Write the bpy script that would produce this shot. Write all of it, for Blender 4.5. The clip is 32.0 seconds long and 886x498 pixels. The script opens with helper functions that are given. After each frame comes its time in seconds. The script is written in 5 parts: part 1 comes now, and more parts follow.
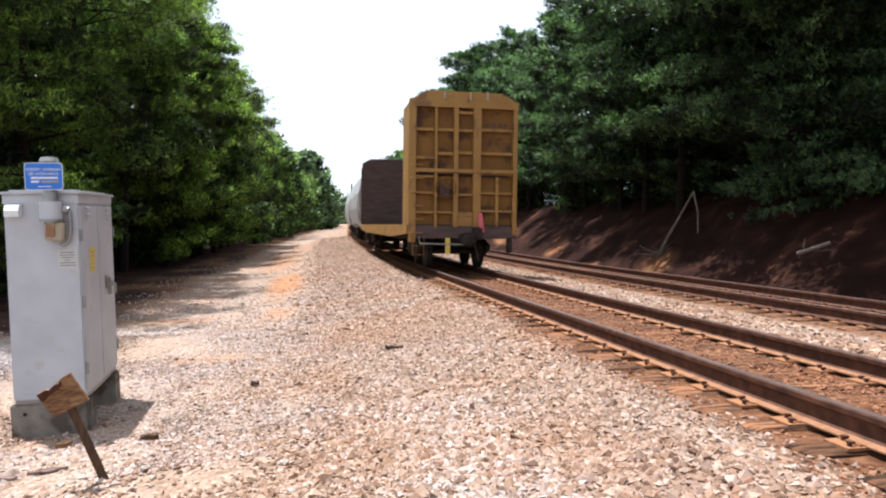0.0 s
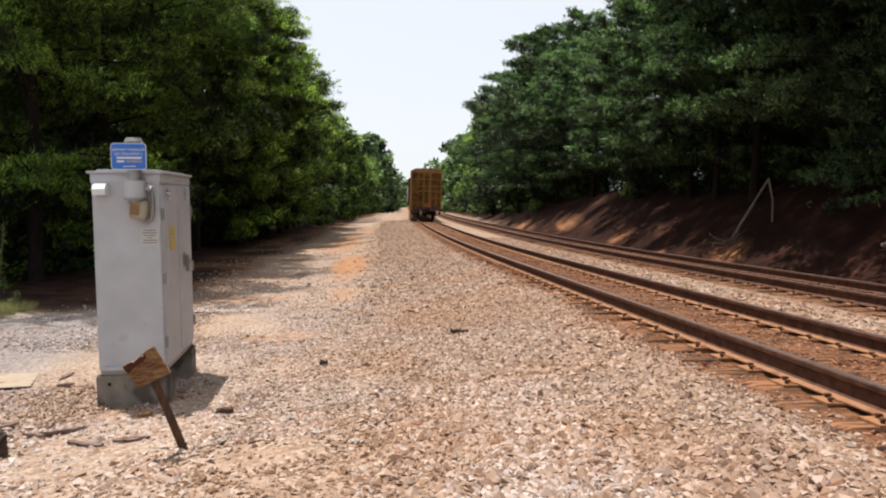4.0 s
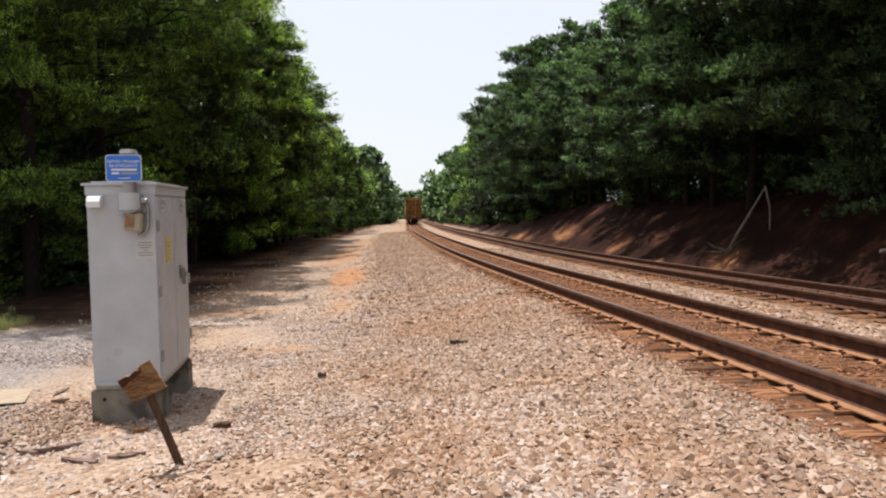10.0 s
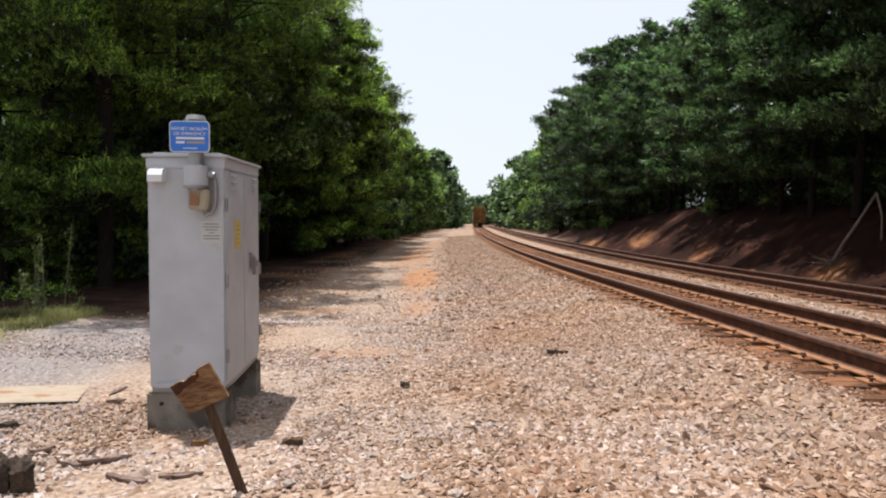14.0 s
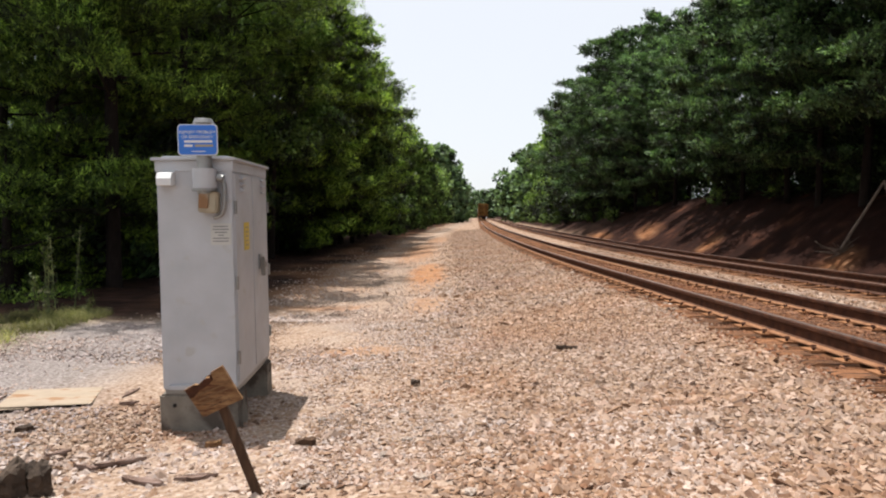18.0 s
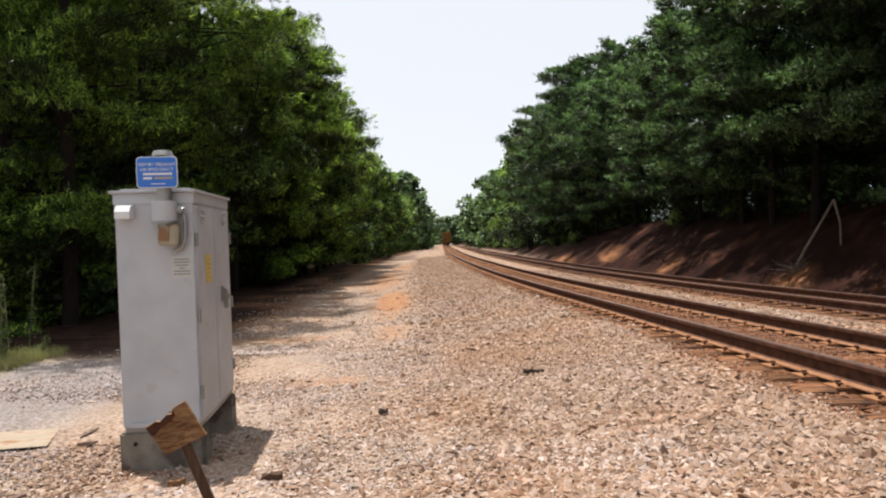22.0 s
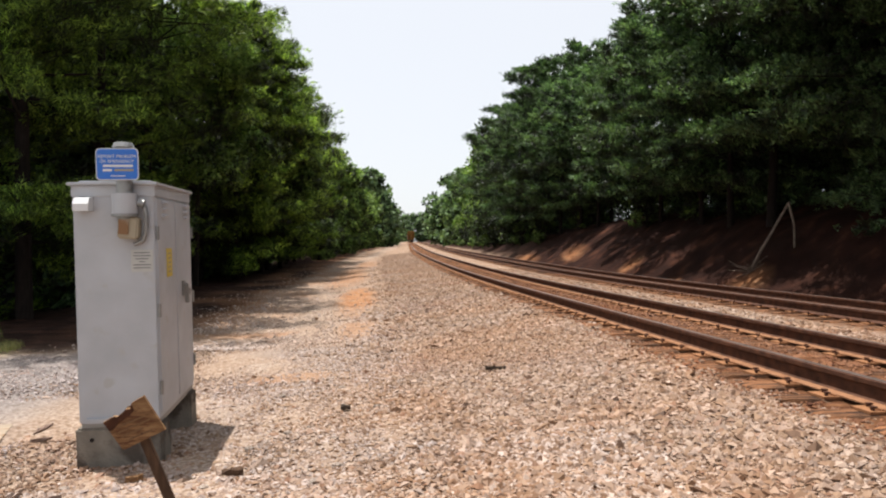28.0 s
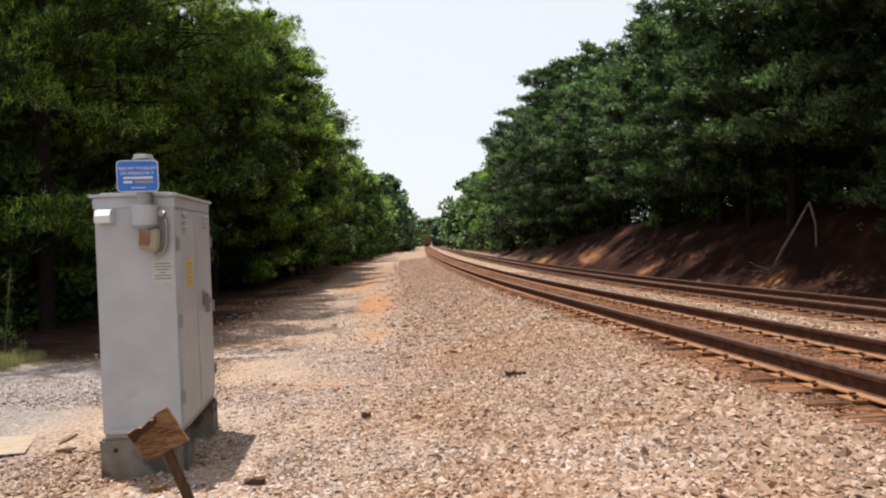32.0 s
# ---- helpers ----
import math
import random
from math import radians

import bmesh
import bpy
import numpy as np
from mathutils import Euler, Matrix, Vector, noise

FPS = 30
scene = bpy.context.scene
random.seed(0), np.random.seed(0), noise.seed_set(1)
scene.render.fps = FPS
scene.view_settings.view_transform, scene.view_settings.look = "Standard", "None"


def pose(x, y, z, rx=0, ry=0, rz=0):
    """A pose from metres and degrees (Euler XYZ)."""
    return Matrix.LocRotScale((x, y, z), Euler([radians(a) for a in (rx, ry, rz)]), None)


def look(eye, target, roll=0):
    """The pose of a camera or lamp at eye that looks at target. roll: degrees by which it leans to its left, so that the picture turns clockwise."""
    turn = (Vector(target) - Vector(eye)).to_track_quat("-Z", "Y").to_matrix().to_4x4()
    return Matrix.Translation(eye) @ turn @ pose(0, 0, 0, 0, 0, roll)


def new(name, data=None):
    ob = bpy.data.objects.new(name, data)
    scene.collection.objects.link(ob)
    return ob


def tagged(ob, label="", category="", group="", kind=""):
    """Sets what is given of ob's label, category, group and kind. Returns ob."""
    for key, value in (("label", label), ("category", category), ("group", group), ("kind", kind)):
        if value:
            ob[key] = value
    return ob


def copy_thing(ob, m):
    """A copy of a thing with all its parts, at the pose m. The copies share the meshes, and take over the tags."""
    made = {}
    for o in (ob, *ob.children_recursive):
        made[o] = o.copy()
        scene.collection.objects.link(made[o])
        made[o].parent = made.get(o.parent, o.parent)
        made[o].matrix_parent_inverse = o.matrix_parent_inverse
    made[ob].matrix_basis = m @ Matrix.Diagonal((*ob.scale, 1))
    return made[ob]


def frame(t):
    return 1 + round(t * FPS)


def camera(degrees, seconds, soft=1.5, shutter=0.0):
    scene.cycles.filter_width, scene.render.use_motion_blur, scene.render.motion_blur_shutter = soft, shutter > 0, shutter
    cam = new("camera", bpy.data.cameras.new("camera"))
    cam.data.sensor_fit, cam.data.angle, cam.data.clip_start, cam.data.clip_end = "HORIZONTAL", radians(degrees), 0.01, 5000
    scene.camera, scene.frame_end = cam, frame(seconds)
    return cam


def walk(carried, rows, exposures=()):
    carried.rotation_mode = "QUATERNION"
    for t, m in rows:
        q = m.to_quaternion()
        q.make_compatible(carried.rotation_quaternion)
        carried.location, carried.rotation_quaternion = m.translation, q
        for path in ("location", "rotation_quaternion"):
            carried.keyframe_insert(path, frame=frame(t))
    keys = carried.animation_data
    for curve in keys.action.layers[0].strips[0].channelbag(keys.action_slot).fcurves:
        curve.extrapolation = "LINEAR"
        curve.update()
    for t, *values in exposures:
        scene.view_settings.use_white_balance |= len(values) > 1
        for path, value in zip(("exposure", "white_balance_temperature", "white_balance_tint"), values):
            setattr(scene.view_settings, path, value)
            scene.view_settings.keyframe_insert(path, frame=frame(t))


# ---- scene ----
cam = camera(65.8, 32.0, 2.1)
PATH = [
    (0, (-3.304, -1.583, 1.066), (-2.918, 0.379, 1.012), 0.58),
    (0.5, (-3.359, -1.532, 1.057), (-3.092, 0.450, 1.031), 0.12),
    (1, (-3.405, -1.517, 1.052), (-3.325, 0.481, 1.021), 1.68),
    (1.5, (-3.412, -1.521, 1.068), (-3.363, 0.476, 0.972), 2.61),
    (2, (-3.406, -1.526, 1.076), (-3.301, 0.469, 0.994), 2.66),
    (2.5, (-3.399, -1.529, 1.081), (-3.254, 0.464, 0.997), 1.88),
    (3, (-3.386, -1.534, 1.070), (-3.192, 0.455, 0.984), 1.30),
    (3.5, (-3.387, -1.532, 1.059), (-3.172, 0.454, 0.957), 1.44),
    (5.5, (-3.394, -1.507, 1.061), (-3.186, 0.480, 0.958), 1.68),
    (6, (-3.397, -1.503, 1.064), (-3.202, 0.486, 0.985), 1.10),
    (6.5, (-3.395, -1.501, 1.060), (-3.201, 0.488, 1.004), 0.93),
    (7, (-3.402, -1.502, 1.056), (-3.208, 0.488, 1.006), 1.19),
    (7.5, (-3.400, -1.511, 1.050), (-3.205, 0.478, 1.002), 1.24),
    (8, (-3.396, -1.527, 1.042), (-3.208, 0.464, 0.997), 1.71),
    (8.5, (-3.401, -1.534, 1.049), (-3.221, 0.457, 0.997), 3.03),
    (9, (-3.417, -1.532, 1.044), (-3.251, 0.460, 0.980), 2.08),
    (9.5, (-3.453, -1.517, 1.036), (-3.319, 0.477, 0.965), 1.75),
    (10, (-3.394, -1.466, 1.041), (-3.173, 0.520, 0.972), 0.95),
    (10.5, (-3.399, -1.296, 1.019), (-3.242, 0.698, 0.989), 2.81),
    (11, (-3.430, -1.208, 1.015), (-3.292, 0.786, 0.947), 2.62),
    (11.5, (-3.492, -1.124, 1.033), (-3.347, 0.866, 0.898), 0.71),
    (12, (-3.487, -0.923, 0.964), (-3.244, 1.057, 0.822), 0.27),
    (12.5, (-3.475, -0.711, 0.980), (-3.306, 1.274, 0.811), 0.78),
    (13, (-3.495, -0.641, 1.007), (-3.312, 1.349, 0.941), 0.75),
    (13.5, (-3.598, -0.619, 0.937), (-3.250, 1.351, 0.952), 1.26),
    (14, (-3.644, -0.444, 0.882), (-3.613, 1.554, 0.823), 2.26),
    (14.5, (-3.705, -0.374, 0.913), (-4.011, 1.601, 0.867), 0.72),
    (14.8, (-3.698, -0.406, 0.913), (-4.146, 1.538, 0.772), 0.28),
    (15, (-3.674, -0.430, 0.938), (-4.133, 1.508, 0.756), 1.33),
    (15.5, (-3.683, -0.406, 0.997), (-3.889, 1.573, 0.796), -0.30),
    (17.5, (-3.660, -0.458, 0.913), (-3.517, 1.535, 0.833), 1.40),
    (18, (-3.668, -0.454, 0.914), (-3.653, 1.544, 0.838), 1.33),
    (18.5, (-3.666, -0.453, 0.921), (-3.638, 1.545, 0.848), 1.44),
    (19, (-3.667, -0.454, 0.909), (-3.644, 1.545, 0.850), 0.75),
    (19.5, (-3.671, -0.450, 0.903), (-3.690, 1.547, 0.789), 1.16),
    (20, (-3.677, -0.437, 0.913), (-3.692, 1.560, 0.810), 0.70),
    (20.5, (-3.666, -0.460, 0.914), (-3.600, 1.539, 0.891), -0.09),
    (21, (-3.669, -0.463, 0.918), (-3.632, 1.537, 0.898), -0.75),
    (21.5, (-3.666, -0.466, 0.908), (-3.568, 1.532, 0.906), -0.57),
    (22, (-3.661, -0.473, 0.913), (-3.546, 1.523, 0.917), -0.04),
    (22.5, (-3.656, -0.479, 0.915), (-3.501, 1.515, 0.930), 0.11),
    (23, (-3.654, -0.480, 0.916), (-3.472, 1.512, 0.934), 0.29),
    (23.5, (-3.666, -0.458, 0.918), (-3.485, 1.533, 0.947), 1.53),
    (24, (-3.684, -0.493, 0.880), (-3.602, 1.506, 0.860), 0.53),
    (24.5, (-3.670, -0.479, 0.901), (-3.522, 1.516, 0.883), 1.37),
    (26.5, (-3.658, -0.497, 0.932), (-3.463, 1.494, 0.920), 2.32),
    (27, (-3.654, -0.511, 0.923), (-3.382, 1.470, 0.947), 0.81),
    (27.5, (-3.653, -0.509, 0.921), (-3.355, 1.469, 0.936), 0.58),
    (28, (-3.657, -0.513, 0.910), (-3.440, 1.475, 0.907), 0.68),
    (28.5, (-3.658, -0.498, 0.921), (-3.486, 1.494, 0.877), 1.97),
    (29, (-3.661, -0.507, 0.920), (-3.499, 1.485, 0.865), 0.97),
    (29.5, (-3.660, -0.495, 0.927), (-3.474, 1.495, 0.858), 0.41),
    (30, (-3.652, -0.489, 0.918), (-3.420, 1.497, 0.859), 0.77),
    (30.5, (-3.665, -0.486, 0.921), (-3.458, 1.503, 0.878), 0.53),
    (31, (-3.663, -0.488, 0.922), (-3.445, 1.500, 0.898), 0.36),
    (31.5, (-3.669, -0.490, 0.930), (-3.500, 1.502, 0.921), 0.07),
    (32, (-3.672, -0.493, 0.928), (-3.503, 1.500, 0.937), -0.14),
]
walk(cam, [(t, look(e, g, r)) for t, e, g, r in PATH], [(0, 1.10, 5850, 10), (0.5, 0.95, 5950, 10), (1.5, 0.75, 6150, 10), (3, 0.65, 6400, 10), (6, 0.65, 6450, 10), (13, 0.65, 6400, 10), (14.5, 0.65, 6150, 10), (15.5, 0.65, 6150, 10), (18, 0.65, 6450, 10), (32, 0.65, 6500, 10)])

# ---- light ----
SUN_WAY = Vector((-0.22, 0.15, 0.96)).normalized()
world = bpy.data.worlds.new("world")
scene.world = world
world.use_nodes = True
wn = world.node_tree.nodes
sky = wn.new("ShaderNodeTexSky")
sky.sky_type = "NISHITA"
sky.sun_disc = False
sky.sun_elevation = math.asin(SUN_WAY.z)
sky.sun_rotation = math.atan2(SUN_WAY.x, SUN_WAY.y)
sky.air_density, sky.dust_density, sky.ozone_density = 1.0, 2.0, 1.0
wn["Background"].inputs["Strength"].default_value = 0.095
haze = wn.new("ShaderNodeMix")  # a summer haze that whitens the whole sky
haze.data_type = "RGBA"
haze.inputs["Factor"].default_value = 0.78
haze.inputs["B"].default_value = (6.85, 6.95, 7.15, 1)
world.node_tree.links.new(sky.outputs["Color"], haze.inputs["A"])
world.node_tree.links.new(haze.outputs["Result"], wn["Background"].inputs["Color"])
sun = new("sun", bpy.data.lights.new("sun", "SUN"))
sun.data.energy, sun.data.angle, sun.data.color = 5.0, radians(0.6), (1.0, 0.95, 0.89)
sun.matrix_world = look((0, 0, 60), Vector((0, 0, 60)) - SUN_WAY)
scene.view_settings.exposure = 0.0


# ---- materials ----
DEEP = 0.80  # all colours below are mixed this much deeper


def material(name, colors, rough=0.8, metal=0.0, scale=6.0, detail=6.0, bump=0.3, bump_scale=40.0, spots=None, vary=0.0, stretch=(1, 1, 1)):
    """A surface whose colour runs through the given colours in noise at one scale, with finer grain in its relief.
    spots: a colour, the scale and the share of stains. vary: how far single objects differ in brightness."""
    m = bpy.data.materials.new(name)
    m.use_nodes = True
    nodes, links = m.node_tree.nodes, m.node_tree.links
    shader = nodes["Principled BSDF"]
    coord = nodes.new("ShaderNodeTexCoord")
    stretched = nodes.new("ShaderNodeMapping")
    stretched.inputs["Scale"].default_value = stretch
    links.new(coord.outputs["Object"], stretched.inputs["Vector"])
    grain = nodes.new("ShaderNodeTexNoise")
    grain.inputs["Scale"].default_value, grain.inputs["Detail"].default_value = scale, detail
    links.new(stretched.outputs["Vector"], grain.inputs["Vector"])
    ramp = nodes.new("ShaderNodeValToRGB")
    ramp.color_ramp.elements[0].position, ramp.color_ramp.elements[1].position = 0.3, 0.7
    while len(ramp.color_ramp.elements) < len(colors):
        ramp.color_ramp.elements.new(0.5)
    for n, c in enumerate(colors):
        ramp.color_ramp.elements[n].position = 0.3 + 0.4 * n / max(1, len(colors) - 1)
        ramp.color_ramp.elements[n].color = (*(v * DEEP for v in c), 1)
    links.new(grain.outputs["Fac"], ramp.inputs["Fac"])
    out = ramp.outputs["Color"]
    if spots:
        color, size, share = spots
        patch = nodes.new("ShaderNodeTexNoise")
        patch.inputs["Scale"].default_value, patch.inputs["Detail"].default_value = size, 5
        links.new(stretched.outputs["Vector"], patch.inputs["Vector"])
        edge = nodes.new("ShaderNodeMapRange")
        edge.inputs["From Min"].default_value, edge.inputs["From Max"].default_value = 0.66 - share, 0.74 - share
        links.new(patch.outputs["Fac"], edge.inputs["Value"])
        mix = nodes.new("ShaderNodeMix")
        mix.data_type = "RGBA"
        mix.inputs["B"].default_value = (*(v * DEEP for v in color), 1)
        links.new(edge.outputs["Result"], mix.inputs["Factor"])
        links.new(out, mix.inputs["A"])
        out = mix.outputs["Result"]
    if vary:
        info = nodes.new("ShaderNodeObjectInfo")
        span = nodes.new("ShaderNodeMapRange")
        span.inputs["To Min"].default_value, span.inputs["To Max"].default_value = 1 - vary, 1 + vary
        links.new(info.outputs["Random"], span.inputs["Value"])
        hsv = nodes.new("ShaderNodeHueSaturation")
        links.new(span.outputs["Result"], hsv.inputs["Value"])
        links.new(out, hsv.inputs["Color"])
        out = hsv.outputs["Color"]
    links.new(out, shader.inputs["Base Color"])
    shader.inputs["Roughness"].default_value, shader.inputs["Metallic"].default_value = rough, metal
    shader.inputs["Specular IOR Level"].default_value = 0.2 if rough > 0.7 else 0.5
    if bump:
        fine = nodes.new("ShaderNodeTexNoise")
        fine.inputs["Scale"].default_value, fine.inputs["Detail"].default_value = bump_scale, 8
        links.new(stretched.outputs["Vector"], fine.inputs["Vector"])
        relief = nodes.new("ShaderNodeBump")
        relief.inputs["Strength"].default_value, relief.inputs["Distance"].default_value = bump, 0.02
        links.new(fine.outputs["Fac"], relief.inputs["Height"])
        links.new(relief.outputs["Normal"], shader.inputs["Normal"])
    return m


def island_material(name, colors, rough=0.9, through_light=0.0):
    """For many small loose pieces in one mesh: each piece takes its own colour; leaves let some light through."""
    m = bpy.data.materials.new(name)
    m.use_nodes = True
    nodes, links = m.node_tree.nodes, m.node_tree.links
    shader = nodes["Principled BSDF"]
    geo = nodes.new("ShaderNodeNewGeometry")
    ramp = nodes.new("ShaderNodeValToRGB")
    while len(ramp.color_ramp.elements) < len(colors):
        ramp.color_ramp.elements.new(0.5)
    for n, c in enumerate(colors):
        ramp.color_ramp.elements[n].position = n / max(1, len(colors) - 1)
        ramp.color_ramp.elements[n].color = (*(v * DEEP for v in c), 1)
    links.new(geo.outputs["Random Per Island"], ramp.inputs["Fac"])
    color = ramp.outputs["Color"]
    if through_light:
        info = nodes.new("ShaderNodeObjectInfo")
        span = nodes.new("ShaderNodeMapRange")
        span.inputs["To Min"].default_value, span.inputs["To Max"].default_value = 0.75, 1.25
        links.new(info.outputs["Random"], span.inputs["Value"])
        hsv = nodes.new("ShaderNodeHueSaturation")
        links.new(span.outputs["Result"], hsv.inputs["Value"])
        links.new(color, hsv.inputs["Color"])
        color = hsv.outputs["Color"]
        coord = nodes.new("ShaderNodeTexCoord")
        # colour noise paints clumps dark or bright, like shaded gaps and sunlit tufts
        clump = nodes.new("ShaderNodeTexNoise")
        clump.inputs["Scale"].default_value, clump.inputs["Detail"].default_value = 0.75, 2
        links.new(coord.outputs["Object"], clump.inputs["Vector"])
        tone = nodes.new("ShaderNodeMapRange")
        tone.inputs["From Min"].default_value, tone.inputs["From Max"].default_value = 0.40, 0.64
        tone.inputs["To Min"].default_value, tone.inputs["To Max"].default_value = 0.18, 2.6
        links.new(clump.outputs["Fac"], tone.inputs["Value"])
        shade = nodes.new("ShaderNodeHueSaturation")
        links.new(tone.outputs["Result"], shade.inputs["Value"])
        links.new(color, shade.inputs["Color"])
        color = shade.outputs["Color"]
        leaf = nodes.new("ShaderNodeBsdfTranslucent")
        glow = nodes.new("ShaderNodeMix")  # light that comes through a leaf is yellower and stronger than what its face throws back
        glow.data_type, glow.blend_type = "RGBA", "MULTIPLY"
        glow.inputs["Factor"].default_value = 1.0
        glow.inputs["B"].default_value = (1.55, 1.68, 0.82, 1)
        links.new(color, glow.inputs["A"])
        links.new(glow.outputs["Result"], leaf.inputs["Color"])
        mix = nodes.new("ShaderNodeMixShader")
        mix.inputs["Fac"].default_value = through_light
        links.new(shader.outputs["BSDF"], mix.inputs[1])
        links.new(leaf.outputs["BSDF"], mix.inputs[2])
        links.new(mix.outputs["Shader"], nodes["Material Output"].inputs["Surface"])
    links.new(color, shader.inputs["Base Color"])
    shader.inputs["Roughness"].default_value = rough
    shader.inputs["Specular IOR Level"].default_value = 0.35 if through_light else 0.3
    return m


RUST = material("rusty_rail_steel", [(0.05, 0.022, 0.014), (0.095, 0.042, 0.025), (0.14, 0.062, 0.036)], 0.75, 0.2, 9, bump=0.3, bump_scale=60)
RAIL_FOOT = material("orange_rust", [(0.19, 0.086, 0.041), (0.30, 0.150, 0.077), (0.235, 0.108, 0.052)], 0.9, 0, 7, bump=0.3, bump_scale=70)
RAIL_TOP = material("worn_rail_head", [(0.20, 0.15, 0.135), (0.31, 0.245, 0.22)], 0.4, 0.7, 3, bump=0.1, stretch=(6, 0.6, 6))
PLATE = material("rusty_tie_plate", [(0.19, 0.078, 0.034), (0.32, 0.152, 0.07), (0.25, 0.11, 0.05)], 0.9, 0, 12, bump=0.3, bump_scale=90)
TIE = material("creosoted_tie_wood", [(0.027, 0.014, 0.009), (0.052, 0.027, 0.017), (0.095, 0.050, 0.029)], 0.95, 0, 5, bump=0.7, bump_scale=30, vary=0.4, stretch=(0.6, 5, 5), spots=((0.24, 0.108, 0.050), 3.0, 0.20))
CABINET = material("weathered_grey_paint", [(0.44, 0.455, 0.48), (0.49, 0.50, 0.53), (0.53, 0.55, 0.585)], 0.5, 0.05, 3.2, bump=0.06, bump_scale=25, spots=((0.46, 0.455, 0.45), 7, 0.04))
CONCRETE = material("grey_concrete", [(0.17, 0.15, 0.125), (0.28, 0.25, 0.21)], 0.95, 0, 7, bump=0.5, bump_scale=50, spots=((0.10, 0.08, 0.065), 3.5, 0.18))
GALVANISED = material("galvanised_steel", [(0.27, 0.27, 0.265), (0.38, 0.38, 0.37)], 0.45, 0.7, 8, bump=0.1)
BLUE = material("blue_sign_enamel", [(0.018, 0.145, 0.60), (0.024, 0.18, 0.68)], 0.4, 0, 4, bump=0)
WHITE = material("white_paint", [(0.72, 0.73, 0.74), (0.80, 0.80, 0.80)], 0.5, 0, 5, bump=0)
YELLOW_LABEL = material("yellow_label", [(0.62, 0.46, 0.05), (0.70, 0.52, 0.08)], 0.5, 0, 9, bump=0)
NOTICE = material("faded_notice", [(0.50, 0.50, 0.47), (0.56, 0.55, 0.51)], 0.6, 0, 14, bump=0)
FADED_INK = material("faded_ink", [(0.17, 0.17, 0.18), (0.25, 0.25, 0.26)], 0.7, 0, 30, bump=0)
TAN_BOX = material("faded_tan_paint", [(0.34, 0.29, 0.20), (0.42, 0.36, 0.26)], 0.6, 0, 9, bump=0.1)
SIGN_WOOD = material("weathered_board", [(0.12, 0.055, 0.026), (0.23, 0.125, 0.058), (0.35, 0.21, 0.105)], 0.85, 0, 5, bump=0.5, bump_scale=30, stretch=(1.5, 1, 7), spots=((0.12, 0.05, 0.025), 9, 0.12))
TORN_WOOD = material("torn_wood", [(0.045, 0.018, 0.010), (0.10, 0.040, 0.020)], 0.9, 0, 14, bump=0.6, bump_scale=40)
FADED_PRINT = material("faded_print", [(0.14, 0.075, 0.04), (0.24, 0.14, 0.07)], 0.85, 0, 40, bump=0.2)
STAKE_WOOD = material("dark_stake_wood", [(0.06, 0.035, 0.022), (0.13, 0.075, 0.045)], 0.85, 0, 5, bump=0.5, bump_scale=30, stretch=(7, 7, 1))
PLYWOOD = material("pale_plywood", [(0.304, 0.239, 0.175), (0.414, 0.34, 0.258)], 0.85, 0, 3, bump=0.2, stretch=(1, 1.8, 1), spots=((0.276, 0.156, 0.0828), 3.2, 0.12))
SCRAP_WOOD = material("weathered_scrap_wood", [(0.085, 0.050, 0.036), (0.22, 0.145, 0.115), (0.36, 0.265, 0.225)], 0.9, 0, 7, bump=0.7, bump_scale=40, stretch=(1, 6, 6))
LOOSE_ROCK = material("loose_rock", [(0.24, 0.17, 0.13), (0.36, 0.29, 0.24), (0.44, 0.38, 0.33)], 0.9, 0, 2.5, bump=0.5, vary=0.3)
OLD_WOOD = material("old_dark_wood", [(0.035, 0.026, 0.02), (0.10, 0.07, 0.05)], 0.9, 0, 9, bump=0.8, bump_scale=40)
BARK = material("pine_bark", [(0.010, 0.007, 0.006), (0.026, 0.018, 0.015)], 0.95, 0, 7, bump=0.8, bump_scale=18, stretch=(3, 3, 0.7))
DEAD_WOOD = material("bleached_dead_wood", [(0.14, 0.105, 0.083), (0.25, 0.195, 0.155)], 0.9, 0, 8, bump=0.3)
CAR_YELLOW = material("railcar_yellow_paint", [(0.30, 0.155, 0.030), (0.37, 0.195, 0.039)], 0.6, 0.1, 1.6, bump=0.1, bump_scale=20, spots=((0.20, 0.10, 0.032), 2.2, 0.10))
# grimy yellow, darkened further for the shadows in the end wall's recesses
CAR_GRIMY_SHADED = material("grimy_shaded_yellow_paint", [(0.17, 0.080, 0.022), (0.26, 0.130, 0.032)], 0.75, 0.1, 1.3, bump=0.1, bump_scale=20, spots=((0.10, 0.05, 0.024), 1.6, 0.15))
CAR_BROWN = material("railcar_brown_boards", [(0.085, 0.055, 0.05), (0.13, 0.085, 0.075)], 0.8, 0, 2, bump=0.2, stretch=(1, 1, 4))
CAR_WHITE = material("railcar_white_paint", [(0.50, 0.50, 0.50), (0.62, 0.62, 0.62)], 0.5, 0, 0.8, bump=0.05, spots=((0.3, 0.27, 0.25), 0.7, 0.1))
CAR_DARK = material("grimy_running_gear", [(0.02, 0.017, 0.015), (0.05, 0.04, 0.034)], 0.8, 0.2, 5, bump=0.3)
RED_FLAG = material("faded_red_flag", [(0.55, 0.10, 0.12), (0.66, 0.16, 0.17)], 0.7, 0, 5, bump=0.1)
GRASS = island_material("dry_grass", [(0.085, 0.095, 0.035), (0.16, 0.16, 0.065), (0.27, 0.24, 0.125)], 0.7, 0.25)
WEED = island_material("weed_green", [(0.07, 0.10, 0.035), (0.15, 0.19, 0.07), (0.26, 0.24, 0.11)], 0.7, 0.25)
